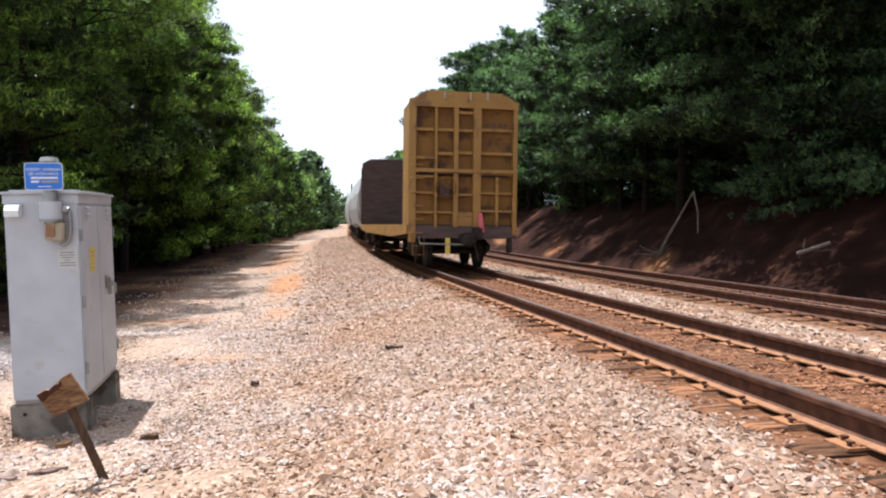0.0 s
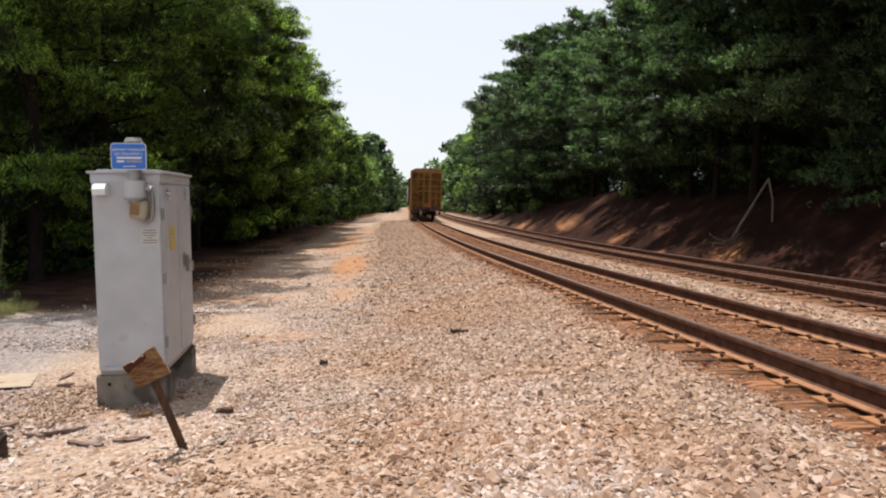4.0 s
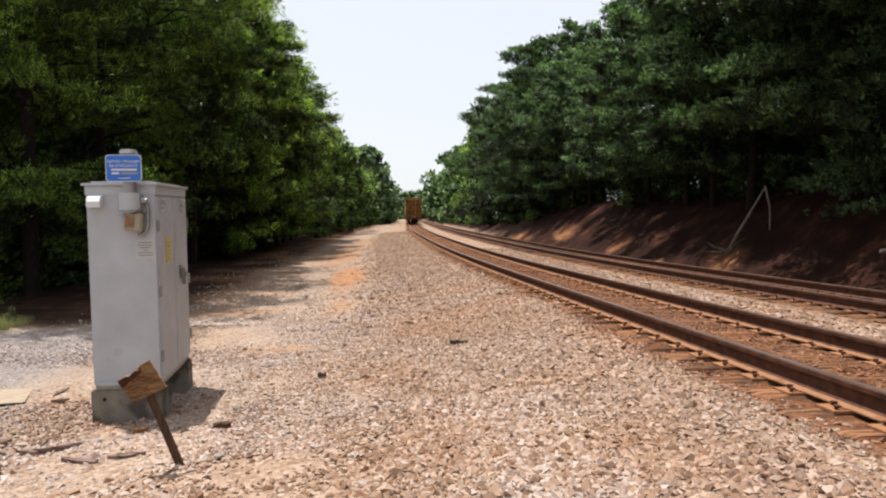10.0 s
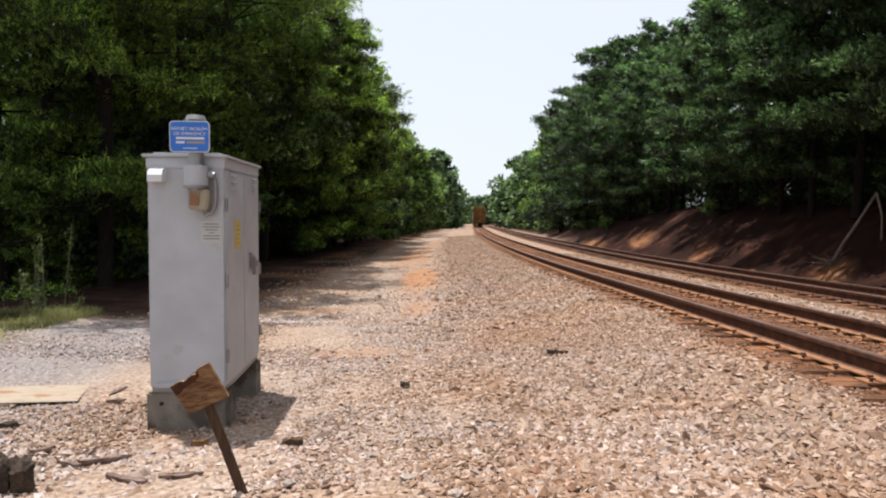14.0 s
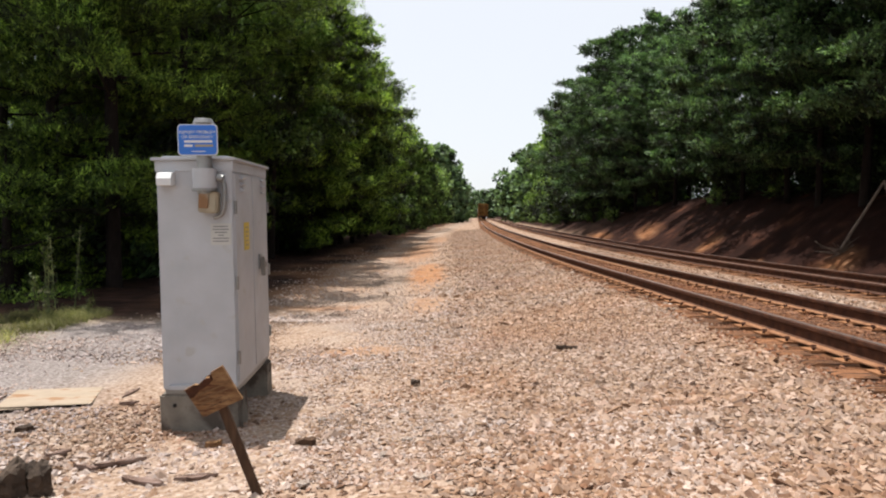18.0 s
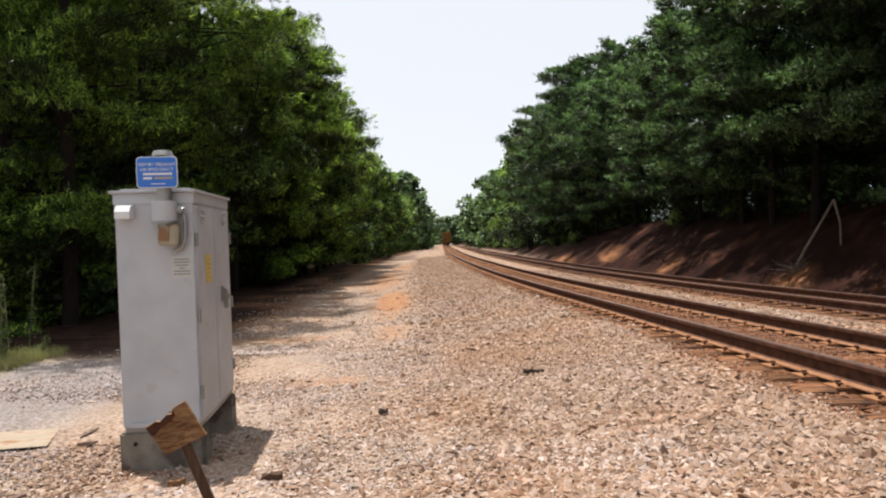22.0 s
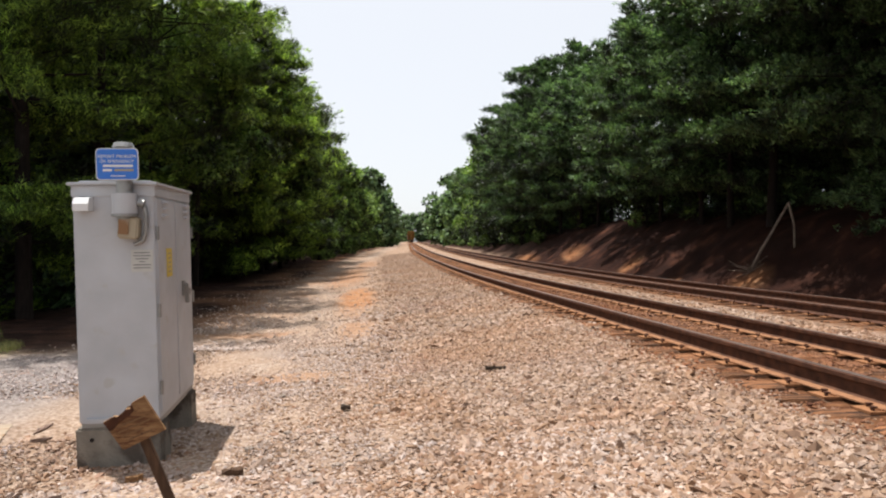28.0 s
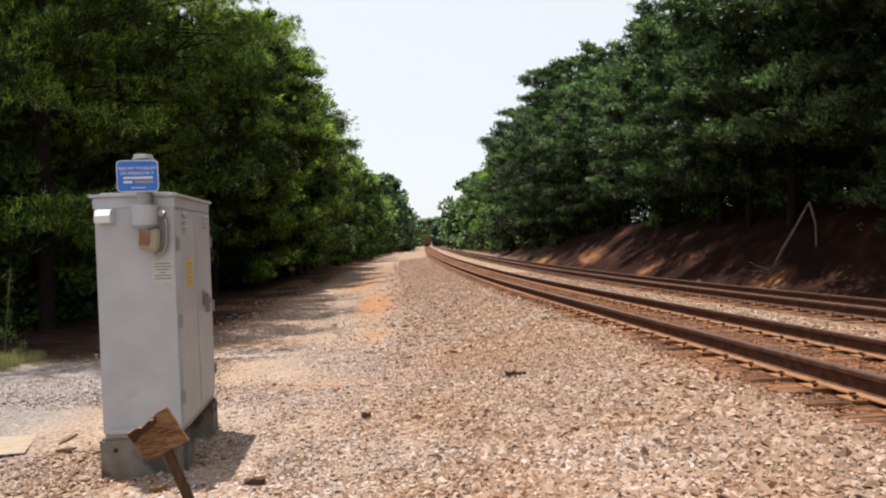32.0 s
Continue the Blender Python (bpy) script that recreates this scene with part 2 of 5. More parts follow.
ASPHALT = material("worn_asphalt", [(0.184, 0.184, 0.184), (0.239, 0.235, 0.23)], 0.9, 0, 0.6, bump=0.2, bump_scale=40, spots=((0.138, 0.138, 0.138), 0.3, 0.12))
RED_PAINT = material("red_car_paint", [(0.50, 0.02, 0.03), (0.55, 0.03, 0.04)], 0.25, 0, 2, bump=0)
SILVER_PAINT = material("silver_car_paint", [(0.50, 0.53, 0.57), (0.56, 0.58, 0.62)], 0.25, 0.3, 2, bump=0)
CAR_GLASS = material("tinted_glass", [(0.02, 0.025, 0.03), (0.03, 0.035, 0.04)], 0.08, 0, 2, bump=0)
BROWN_WALL = material("brown_brick_wall", [(0.10, 0.06, 0.05), (0.16, 0.10, 0.08)], 0.9, 0, 4, bump=0.3)
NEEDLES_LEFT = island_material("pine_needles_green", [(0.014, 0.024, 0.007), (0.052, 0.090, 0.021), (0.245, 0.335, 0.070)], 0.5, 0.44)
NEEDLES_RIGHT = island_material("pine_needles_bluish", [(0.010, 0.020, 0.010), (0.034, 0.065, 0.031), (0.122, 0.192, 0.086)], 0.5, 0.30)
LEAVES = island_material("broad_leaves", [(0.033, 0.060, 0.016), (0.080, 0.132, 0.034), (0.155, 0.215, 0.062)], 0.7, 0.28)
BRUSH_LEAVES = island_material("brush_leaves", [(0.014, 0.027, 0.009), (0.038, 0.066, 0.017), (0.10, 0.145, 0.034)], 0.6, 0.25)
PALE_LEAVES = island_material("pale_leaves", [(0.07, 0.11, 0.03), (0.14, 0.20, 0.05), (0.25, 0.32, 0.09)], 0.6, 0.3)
# leaf colours lightened to stand in for the haze of distance
HAZED_LEAVES = island_material("haze_lightened_leaves", [(0.06, 0.095, 0.05), (0.09, 0.14, 0.07), (0.13, 0.18, 0.09)], 0.8, 0.25)


def stone_material(name, colors, tint, tint2):
    """Crushed stone: each piece has its own tone, and whole patches lean to tan or to a pale pinkish grey."""
    m = island_material(name, [(1.06 * r, 0.995 * g, 0.985 * b) for r, g, b in colors])
    nodes, links = m.node_tree.nodes, m.node_tree.links
    shader = nodes["Principled BSDF"]
    color = shader.inputs["Base Color"].links[0].from_socket
    coord = nodes.new("ShaderNodeTexCoord")
    for scale, c, lo, hi in ((0.55, tint, 0.42, 0.62), (0.38, tint2, 0.52, 0.68)):
        n = nodes.new("ShaderNodeTexNoise")
        n.inputs["Scale"].default_value, n.inputs["Detail"].default_value = scale, 3
        shift = nodes.new("ShaderNodeMapping")
        shift.inputs["Location"].default_value = (3.1 * scale, 7 * scale, 0)
        links.new(coord.outputs["Object"], shift.inputs["Vector"])
        links.new(shift.outputs["Vector"], n.inputs["Vector"])
        span = nodes.new("ShaderNodeMapRange")
        span.inputs["From Min"].default_value, span.inputs["From Max"].default_value = lo, hi
        span.inputs["To Max"].default_value = 0.65
        links.new(n.outputs["Fac"], span.inputs["Value"])
        mix = nodes.new("ShaderNodeMix")
        mix.data_type, mix.blend_type = "RGBA", "MULTIPLY"
        mix.inputs["B"].default_value = (*c, 1)
        links.new(span.outputs["Result"], mix.inputs["Factor"])
        links.new(color, mix.inputs["A"])
        color = mix.outputs["Result"]
    links.new(color, shader.inputs["Base Color"])
    return m


STONES = stone_material("ballast_stone", [(0.114, 0.0704, 0.0458), (0.238, 0.157, 0.101), (0.308, 0.22, 0.15), (0.229, 0.176, 0.141), (0.361, 0.277, 0.207), (0.422, 0.343, 0.282), (0.238, 0.141, 0.088)], (1.0, 0.84, 0.69), (0.98, 0.93, 0.96))
PALE_STONES = stone_material("pale_stone", [(0.242, 0.179, 0.135), (0.349, 0.29, 0.246), (0.446, 0.383, 0.334), (0.504, 0.446, 0.402), (0.29, 0.252, 0.228)], (1.0, 0.88, 0.75), (0.95, 0.95, 1.0))
GREY_STONES = stone_material("grey_gravel", [(0.197, 0.168, 0.152), (0.296, 0.261, 0.246), (0.374, 0.34, 0.33), (0.454, 0.419, 0.404), (0.267, 0.197, 0.158)], (1.0, 0.88, 0.76), (0.92, 0.92, 1.0))
RUSTY_STONES = stone_material("rust_stained_stone", [(0.10, 0.046, 0.026), (0.19, 0.090, 0.046), (0.29, 0.150, 0.080), (0.17, 0.098, 0.064)], (1.0, 0.75, 0.55), (0.85, 0.8, 0.78))


# ---- the lie of the land, about the track ----
def track_x(y):
    """The middle of the near track."""
    y = np.asarray(y, float)
    bend = np.clip(y - 8.5, 0, 80)
    return 0.7525 + bend**2 * 0.056 / 160 + np.clip(y - 88.5, 0, 1e9) * 0.056


def track_z(y):
    """The height of the rail tops: level, then a steady climb."""
    y = np.asarray(y, float)
    bend = np.clip(y - 15, 0, 20)
    return bend**2 * 0.012 / 40 + np.clip(y - 35, 0, 400) * 0.012


CUT = [(-400, -5), (-70, -5.2), (-45, -4.1), (-30, -2.75), (-16, -1.25), (-12, -0.78), (-9, -0.75), (-6.3, -0.72), (-5.3, -0.64), (-4.5, -0.575), (-3, -0.455), (-2.2, -0.355), (-1.65, -0.262),
       (-1.3, -0.235), (-0.62, -0.226), (-0.5, -0.210), (0.5, -0.210), (0.62, -0.226), (1.3, -0.235), (1.7, -0.24), (2.6, -0.25), (3.0, -0.232), (3.66, -0.226), (3.78, -0.210), (4.78, -0.210), (4.9, -0.226), (5.9, -0.235), (6.6, -0.33), (7.6, -0.5), (8.2, -0.42), (9, 0.15), (10, 1.0), (11.5, 2.2), (13, 2.9), (16, 3.4), (40, 4), (120, 7), (400, 9)]


def ground_z(x, y):
    x, y = np.asarray(x, float), np.asarray(y, float)
    u = x - track_x(y)
    h = np.interp(u, [c[0] for c in CUT], [c[1] for c in CUT])
    fade = 1 - 0.6 * np.clip((y - 45) / 60, 0, 1)  # the bank runs out along the line
    return track_z(y) + np.where((u > 8.2) & (h > -0.4), -0.4 + (h + 0.4) * fade, h)


# ---- building helpers ----
def mesh_of(name, verts, faces, mat, smooth=False):
    me = bpy.data.meshes.new(name)
    me.from_pydata([tuple(v) for v in verts], [], [tuple(f) for f in faces])
    me.materials.append(mat)
    me.polygons.foreach_set("use_smooth", [smooth] * len(me.polygons))
    me.update()
    return me


def fast_mesh(name, verts, faces, mat, smooth=False):
    """From arrays: verts n x 3, faces n x 3 or n x 4."""
    verts, faces = np.asarray(verts, np.float32), np.asarray(faces, np.int32)
    me = bpy.data.meshes.new(name)
    me.vertices.add(len(verts))
    me.vertices.foreach_set("co", verts.ravel())
    k = faces.shape[1]
    me.loops.add(faces.size)
    me.loops.foreach_set("vertex_index", faces.ravel())
    me.polygons.add(len(faces))
    me.polygons.foreach_set("loop_start", np.arange(0, faces.size, k, dtype=np.int32))
    me.polygons.foreach_set("loop_total", np.full(len(faces), k, np.int32))
    me.polygons.foreach_set("use_smooth", np.full(len(faces), smooth))
    me.materials.append(mat)
    me.update(calc_edges=True)
    me.validate()
    return me


def part(name, bm, mat, parent, label=""):
    me = bm
    if isinstance(bm, bmesh.types.BMesh):
        me = bpy.data.meshes.new(name)
        bm.normal_update()
        bm.to_mesh(me)
        bm.free()
        me.materials.append(mat)
    ob = new(name, me)
    ob.parent = parent
    if label:
        tagged(ob, label)
    return ob


def thing(name, m, label, category, group="", kind=""):
    ob = new(name)
    ob.matrix_world = m
    ob.empty_display_size = 0.1
    return tagged(ob, label, category, group, kind)


def add_box(bm, size, m=None, bevel=0.0):
    """A box about the origin of m."""
    made = bmesh.ops.create_cube(bm, size=1.0)["verts"]
    bmesh.ops.scale(bm, vec=size, verts=made)
    if bevel:
        edges = list({e for v in made for e in v.link_edges})
        made = list({v for f in bmesh.ops.bevel(bm, geom=edges, offset=bevel, segments=2, affect="EDGES")["faces"] for v in f.verts} | {v for v in made if v.is_valid})
    if m is not None:
        bmesh.ops.transform(bm, matrix=m, verts=made)
    return made


def box(size, at=(0, 0, 0), turn=(0, 0, 0), bevel=0.0):
    bm = bmesh.new()
    add_box(bm, size, pose(*at, *turn), bevel)
    return bm


def add_rod(bm, a, b, r, r2=None, sides=10):
    a, b = Vector(a), Vector(b)
    m = Matrix.Translation((a + b) / 2) @ (b - a).to_track_quat("Z", "Y").to_matrix().to_4x4()
    bmesh.ops.create_cone(bm, cap_ends=True, segments=sides, radius1=r, radius2=r if r2 is None else r2, depth=(b - a).length, matrix=m)


def rod(a, b, r, r2=None, sides=10):
    bm = bmesh.new()
    add_rod(bm, a, b, r, r2, sides)
    return bm


def ring(centre, normal, R, r, sides=20, round_=6):
    bm = bmesh.new()
    m = Matrix.Translation(centre) @ Vector(normal).to_track_quat("Z", "Y").to_matrix().to_4x4()
    loops = []
    for i in range(sides):
        a = 2 * math.pi * i / sides
        loops.append([bm.verts.new(m @ Vector(((R + r * math.cos(b)) * math.cos(a), (R + r * math.cos(b)) * math.sin(a), r * math.sin(b)))) for b in [2 * math.pi * j / round_ for j in range(round_)]])
    for i in range(sides):
        for j in range(round_):
            bm.faces.new((loops[i][j], loops[(i + 1) % sides][j], loops[(i + 1) % sides][(j + 1) % round_], loops[i][(j + 1) % round_]))
    return bm


def slab(outline, thick, m):
    """A flat plate of the given outline in x and z, thick along y, centred."""
    bm = bmesh.new()
    front = [bm.verts.new(m @ Vector((x, -thick / 2, z))) for x, z in outline]
    back = [bm.verts.new(m @ Vector((x, thick / 2, z))) for x, z in outline]
    bm.faces.new(front)
    bm.faces.new(back[::-1])
    for i in range(len(outline)):
        j = (i + 1) % len(outline)
        bm.faces.new((front[j], front[i], back[i], back[j]))
    return bm


def rounded(w, h, r, steps=5):
    out = []
    for cx, cz, a0 in ((w / 2 - r, h / 2 - r, 0), (-w / 2 + r, h / 2 - r, 90), (-w / 2 + r, -h / 2 + r, 180), (w / 2 - r, -h / 2 + r, 270)):
        for i in range(steps + 1):
            a = radians(a0 + 90 * i / steps)
            out.append((cx + r * math.cos(a), cz + r * math.sin(a)))
    return out


# ---- ground ----
def ground_material():
    """Ballast and gravel near the track, reddish dirt beside it, grass at the verge, litter under the trees and on the bank."""
    m = bpy.data.materials.new("ground_surface")
    m.use_nodes = True
    nodes, links = m.node_tree.nodes, m.node_tree.links
    shader = nodes["Principled BSDF"]
    coord = nodes.new("ShaderNodeTexCoord").outputs["Object"]

    def noise_at(scale, detail=6):
        n = nodes.new("ShaderNodeTexNoise")
        n.inputs["Scale"].default_value, n.inputs["Detail"].default_value = scale, detail
        links.new(coord, n.inputs["Vector"])
        return n.outputs["Fac"]

    def ramp(value, stops):
        r = nodes.new("ShaderNodeValToRGB")
        while len(r.color_ramp.elements) < len(stops):
            r.color_ramp.elements.new(0.5)
        for e, (p, c) in zip(r.color_ramp.elements, stops):
            e.position, e.color = p, (*(v * DEEP for v in c), 1)
        links.new(value, r.inputs["Fac"])
        return r.outputs["Color"]

    def mixed(factor, a, b):
        n = nodes.new("ShaderNodeMix")
        n.data_type = "RGBA"
        links.new(factor, n.inputs["Factor"])
        links.new(a, n.inputs["A"])
        links.new(b, n.inputs["B"])
        return n.outputs["Result"]

    def attribute(name):
        n = nodes.new("ShaderNodeAttribute")
        n.attribute_name = name
        return n.outputs["Fac"]

    cell = nodes.new("ShaderNodeTexVoronoi")
    cell.inputs["Scale"].default_value = 20
    links.new(coord, cell.inputs["Vector"])
    tone = nodes.new("ShaderNodeSeparateColor")
    links.new(cell.outputs["Color"], tone.inputs["Color"])
    gravel = ramp(tone.outputs["Red"], [(0.0, (0.125, 0.0707, 0.0433)), (0.3, (0.273, 0.171, 0.111)), (0.55, (0.33, 0.222, 0.154)), (0.8, (0.41, 0.291, 0.212)), (1.0, (0.501, 0.4, 0.325))])
    broad_dirt = ramp(noise_at(2.5), [(0.3, (0.29, 0.185, 0.120)), (0.5, (0.36, 0.262, 0.188)), (0.7, (0.40, 0.320, 0.256))])
    crumbs = ramp(noise_at(26, 9), [(0.36, (0.13, 0.080, 0.056)), (0.5, (0.34, 0.245, 0.180)), (0.63, (0.52, 0.43, 0.36))])
    half = nodes.new("ShaderNodeValue")
    half.outputs[0].default_value = 0.62
    dirt = mixed(half.outputs[0], broad_dirt, crumbs)
    grey = ramp(noise_at(30, 8), [(0.35, (0.116, 0.1, 0.0929)), (0.5, (0.233, 0.206, 0.196)), (0.68, (0.359, 0.328, 0.317))])
    grass = ramp(noise_at(6), [(0.3, (0.132, 0.114, 0.0528)), (0.5, (0.202, 0.176, 0.088)), (0.7, (0.29, 0.238, 0.15))])
    # litter, its brown taken near black to hold the shade under the trees
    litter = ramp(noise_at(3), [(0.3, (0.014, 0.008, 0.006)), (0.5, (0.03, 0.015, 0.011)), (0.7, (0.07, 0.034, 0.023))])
    bed = ramp(noise_at(9), [(0.3, (0.07, 0.028, 0.014)), (0.5, (0.135, 0.059, 0.028)), (0.7, (0.215, 0.105, 0.053))])
    # red bank clay with the pines' shade mixed into its dark colour
    shaded_clay = ramp(noise_at(1.1), [(0.40, (0.019, 0.0075, 0.005)), (0.58, (0.034, 0.0135, 0.0088)), (0.8, (0.12, 0.048, 0.026))])
    red = ramp(noise_at(3.4), [(0.3, (0.22, 0.095, 0.047)), (0.5, (0.37, 0.185, 0.092)), (0.7, (0.41, 0.245, 0.145))])
    # bare clay, coloured brighter to carry the sun patches on the bank
    lit_scar = ramp(noise_at(2.2), [(0.3, (0.13, 0.052, 0.025)), (0.5, (0.25, 0.11, 0.05)), (0.7, (0.32, 0.175, 0.095))])
    color = gravel
    for name, other in (("dirt", dirt), ("grey", grey), ("bed", bed), ("litter", litter), ("shaded_clay", shaded_clay), ("red", red), ("lit_scar", lit_scar), ("grass", grass)):
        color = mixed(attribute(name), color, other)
    links.new(color, shader.inputs["Base Color"])
    shader.inputs["Roughness"].default_value = 0.95
    shader.inputs["Specular IOR Level"].default_value = 0.08
    relief = nodes.new("ShaderNodeBump")
    relief.inputs["Strength"].default_value, relief.inputs["Distance"].default_value = 0.8, 0.03
    links.new(cell.outputs["Distance"], relief.inputs["Height"])
    links.new(relief.outputs["Normal"], shader.inputs["Normal"])
    return m


def smooth_step(v, a, b):
    s = np.clip((v - a) / (b - a), 0, 1)
    return s * s * (3 - 2 * s)


def soft_noise(x, y, scale, seed=0.0):
    """Smooth values from 0 to 1 that vary over about 1/scale metres."""
    return np.array([noise.noise((a * scale, b * scale, seed)) for a, b in zip(np.ravel(x), np.ravel(y))]).reshape(np.shape(x)) * 0.5 + 0.5


# bare red earth on the path: across, along, and the half sizes
BARE_SPOTS = ((-4.75, 19.5, 0.62, 5.0), (-5.3, 7.7, 0.8, 0.35), (-5.4, 34, 1.0, 10.0), (-6.6, 12.2, 1.0, 0.5), (-7.9, 3.9, 0.45, 0.35), (-4.9, 3.1, 0.5, 0.3), (-5.0, 50, 0.9, 8.0), (-4.6, 12.0, 0.4, 1.6))


def ground():
    us = np.r_[-1500, -400, -200, -100, -60, np.arange(-45, -14, 3), np.arange(-14, -8, 0.5), np.arange(-8, 8.5, 0.16), np.arange(8.6, 17, 0.4), 18, 22, 28, 40, 60, 120, 400, 1500]
    ys = np.r_[-1500, -400, -100, -40, -15, np.arange(-8, 0, 1), np.arange(0, 16, 0.16), np.arange(16, 40, 0.6), np.arange(40, 120, 3), np.arange(120, 460, 15), 600, 900, 2500]
    Y, U = np.meshgrid(ys, us, indexing="ij")
    X = U + track_x(Y)
    Z = ground_z(X, Y)
    inner = (np.abs(U) < 30) & (Y > -15) & (Y < 120)
    lumps = np.zeros_like(Z)
    xs, yy, uu = X[inner], Y[inner], U[inner]
    rough_land = 0.10 * (soft_noise(xs, yy, 0.7) - 0.5) * smooth_step(np.abs(uu), 5, 7) + 0.5 * (soft_noise(xs, yy, 0.35, 4) - 0.5) * smooth_step(uu, 8.3, 9.5) + 0.035 * (soft_noise(xs, yy, 2.2, 8) - 0.5)
    lumps[inner] = rough_land * 1.0
    Z = Z + lumps
    n, k = Y.shape
    idx = np.arange(n * k).reshape(n, k)
    faces = np.stack([idx[:-1, :-1], idx[:-1, 1:], idx[1:, 1:], idx[1:, :-1]], -1).reshape(-1, 4)
    me = fast_mesh("ground", np.stack([X, Y, Z], -1).reshape(-1, 3), faces, ground_material(), True)
    x, y, u = X.ravel(), Y.ravel(), U.ravel()
    wob = soft_noise(x, y, 0.45, 2) - 0.5
    wob2 = soft_noise(x, y, 0.15, 12) - 0.5
    masks = {
        "dirt": 0.7 * smooth_step(-u + 2.0 * wob, 4.0, 5.2) * (1 - smooth_step(-u, 9.5, 11)) + 0.75 * smooth_step(soft_noise(x, y * 0.35, 0.5, 7), 0.54, 0.66) * smooth_step(-u + wob, 4.2, 5.0) * (1 - smooth_step(-u, 8.5, 10)) * smooth_step(y, 9, 16) + 0.4 * smooth_step(soft_noise(x, y, 1.0, 17), 0.55, 0.68) * smooth_step(-u, 3.6, 4.6),
        "grey": 0.9 * smooth_step(-u + 1.5 * wob, 7.0, 8.2) * (1 - smooth_step(y + 2 * wob, 9.5, 11)) + 0.45 * smooth_step(wob, 0.08, 0.2) * smooth_step(-u, 3.0, 4.0) * (1 - smooth_step(-u, 5.5, 6.5)),
        "bed": np.maximum(1 - smooth_step(np.abs(u) + 0.3 * wob, 1.15, 1.45), 0.8 * (1 - smooth_step(np.abs(u - 4.28), 1.2, 1.6))),
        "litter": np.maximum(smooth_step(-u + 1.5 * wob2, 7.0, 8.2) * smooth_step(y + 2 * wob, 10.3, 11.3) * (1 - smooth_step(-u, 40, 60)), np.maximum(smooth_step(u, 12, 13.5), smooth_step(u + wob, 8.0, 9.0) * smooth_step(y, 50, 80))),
        "shaded_clay": smooth_step(u + 0.8 * wob, 6.9, 7.6) * (1 - smooth_step(u, 12.5, 14)) * (1 - 0.75 * smooth_step(y, 55, 90)),
        "grass": np.maximum(np.maximum(smooth_step(-u + 1.0 * wob, 9.7, 10.2) * (1 - smooth_step(-u, 40, 42)) * (1 - smooth_step(y, 10.2, 11)), 0.4 * smooth_step(y + 1.6 * wob, 9.6, 10.2) * (1 - smooth_step(y + 1.2 * wob, 10.3, 11.0)) * smooth_step(-u + wob, 9.6, 10.2)), smooth_step(np.abs(u), 60, 90)),
    }
    blot = lambda u0, y0, ru, ry: np.clip(1.25 - ((u - u0) / ru) ** 2 - ((y - y0) / ry) ** 2 + 1.6 * wob, 0, 1)
    # spots of bare clay painted lighter as sun patches on the bank
    masks["lit_scar"] = np.max([blot(*spot) for spot in ((10.7, 41.8, 1.2, 0.9), (8.8, 33.5, 0.6, 0.8), (8.6, 21.6, 0.7, 1.0), (9.2, 46, 0.6, 1.2), (8.0, 27, 0.4, 0.8), (8.4, 58, 0.6, 3.0))], axis=0)
    masks["dirt"] = np.maximum(masks["dirt"], 0.5 * np.max([blot(*spot) for spot in BARE_SPOTS], axis=0))
    masks["red"] = np.max([k * blot(u0, y0, ru, ry) for (u0, y0, ru, ry), k in zip(BARE_SPOTS, (1.0, 0.5, 0.7, 0.5, 0.25, 0.12, 0.6, 0.5))], axis=0)
    masks["red"] = np.maximum(masks["red"], 0.4 * smooth_step(-u + wob, 5.6, 6.8) * (1 - smooth_step(-u, 9, 10.5)) * smooth_step(y, 10, 15) * smooth_step(soft_noise(x, y * 0.4, 0.8, 31), 0.35, 0.6))
    for name, value in masks.items():
        me.attributes.new(name, "FLOAT", "POINT").data.foreach_set("value", value.astype(np.float32))
    tagged(new("ground", me), "tan gravel, red dirt and brown litter ground along a railway cutting", "ground", kind="structure")


ground()


# ---- railway ----
RAIL_SECTION = [(-0.076, -0.186), (0.076, -0.186), (0.076, -0.176), (0.03, -0.160), (0.010, -0.145), (0.009, -0.06), (0.036, -0.045), (0.038, -0.012), (0.030, -0.001), (-0.030, -0.001), (-0.038, -0.012), (-0.036, -0.045), (-0.009, -0.06), (-0.010, -0.145), (-0.03, -0.160), (-0.076, -0.176)]


def rail_mesh(offset, foot, near=-12.0, far=420.0):
    ys = np.r_[np.arange(near, 80, 1.0), np.arange(80, far, 4.0)]
    xs, zs = track_x(ys) + offset, track_z(ys)
    k = len(RAIL_SECTION)
    verts = [(x + a, y, z + b) for x, y, z in zip(xs, ys, zs) for a, b in RAIL_SECTION]
    faces = [(i * k + j, i * k + (j + 1) % k, (i + 1) * k + (j + 1) % k, (i + 1) * k + j) for i in range(len(ys) - 1) for j in range(k)]
    me = mesh_of("rail", verts, faces, RUST)
    me.materials.append(RAIL_TOP)
    me.materials.append(foot)
    kinds = {8: 1, 1: 2, 2: 2, 14: 2, 15: 2}
    me.polygons.foreach_set("material_index", [kinds.get(j, 0) for _ in range(len(ys) - 1) for j in range(k)])
    me.update()
    return me


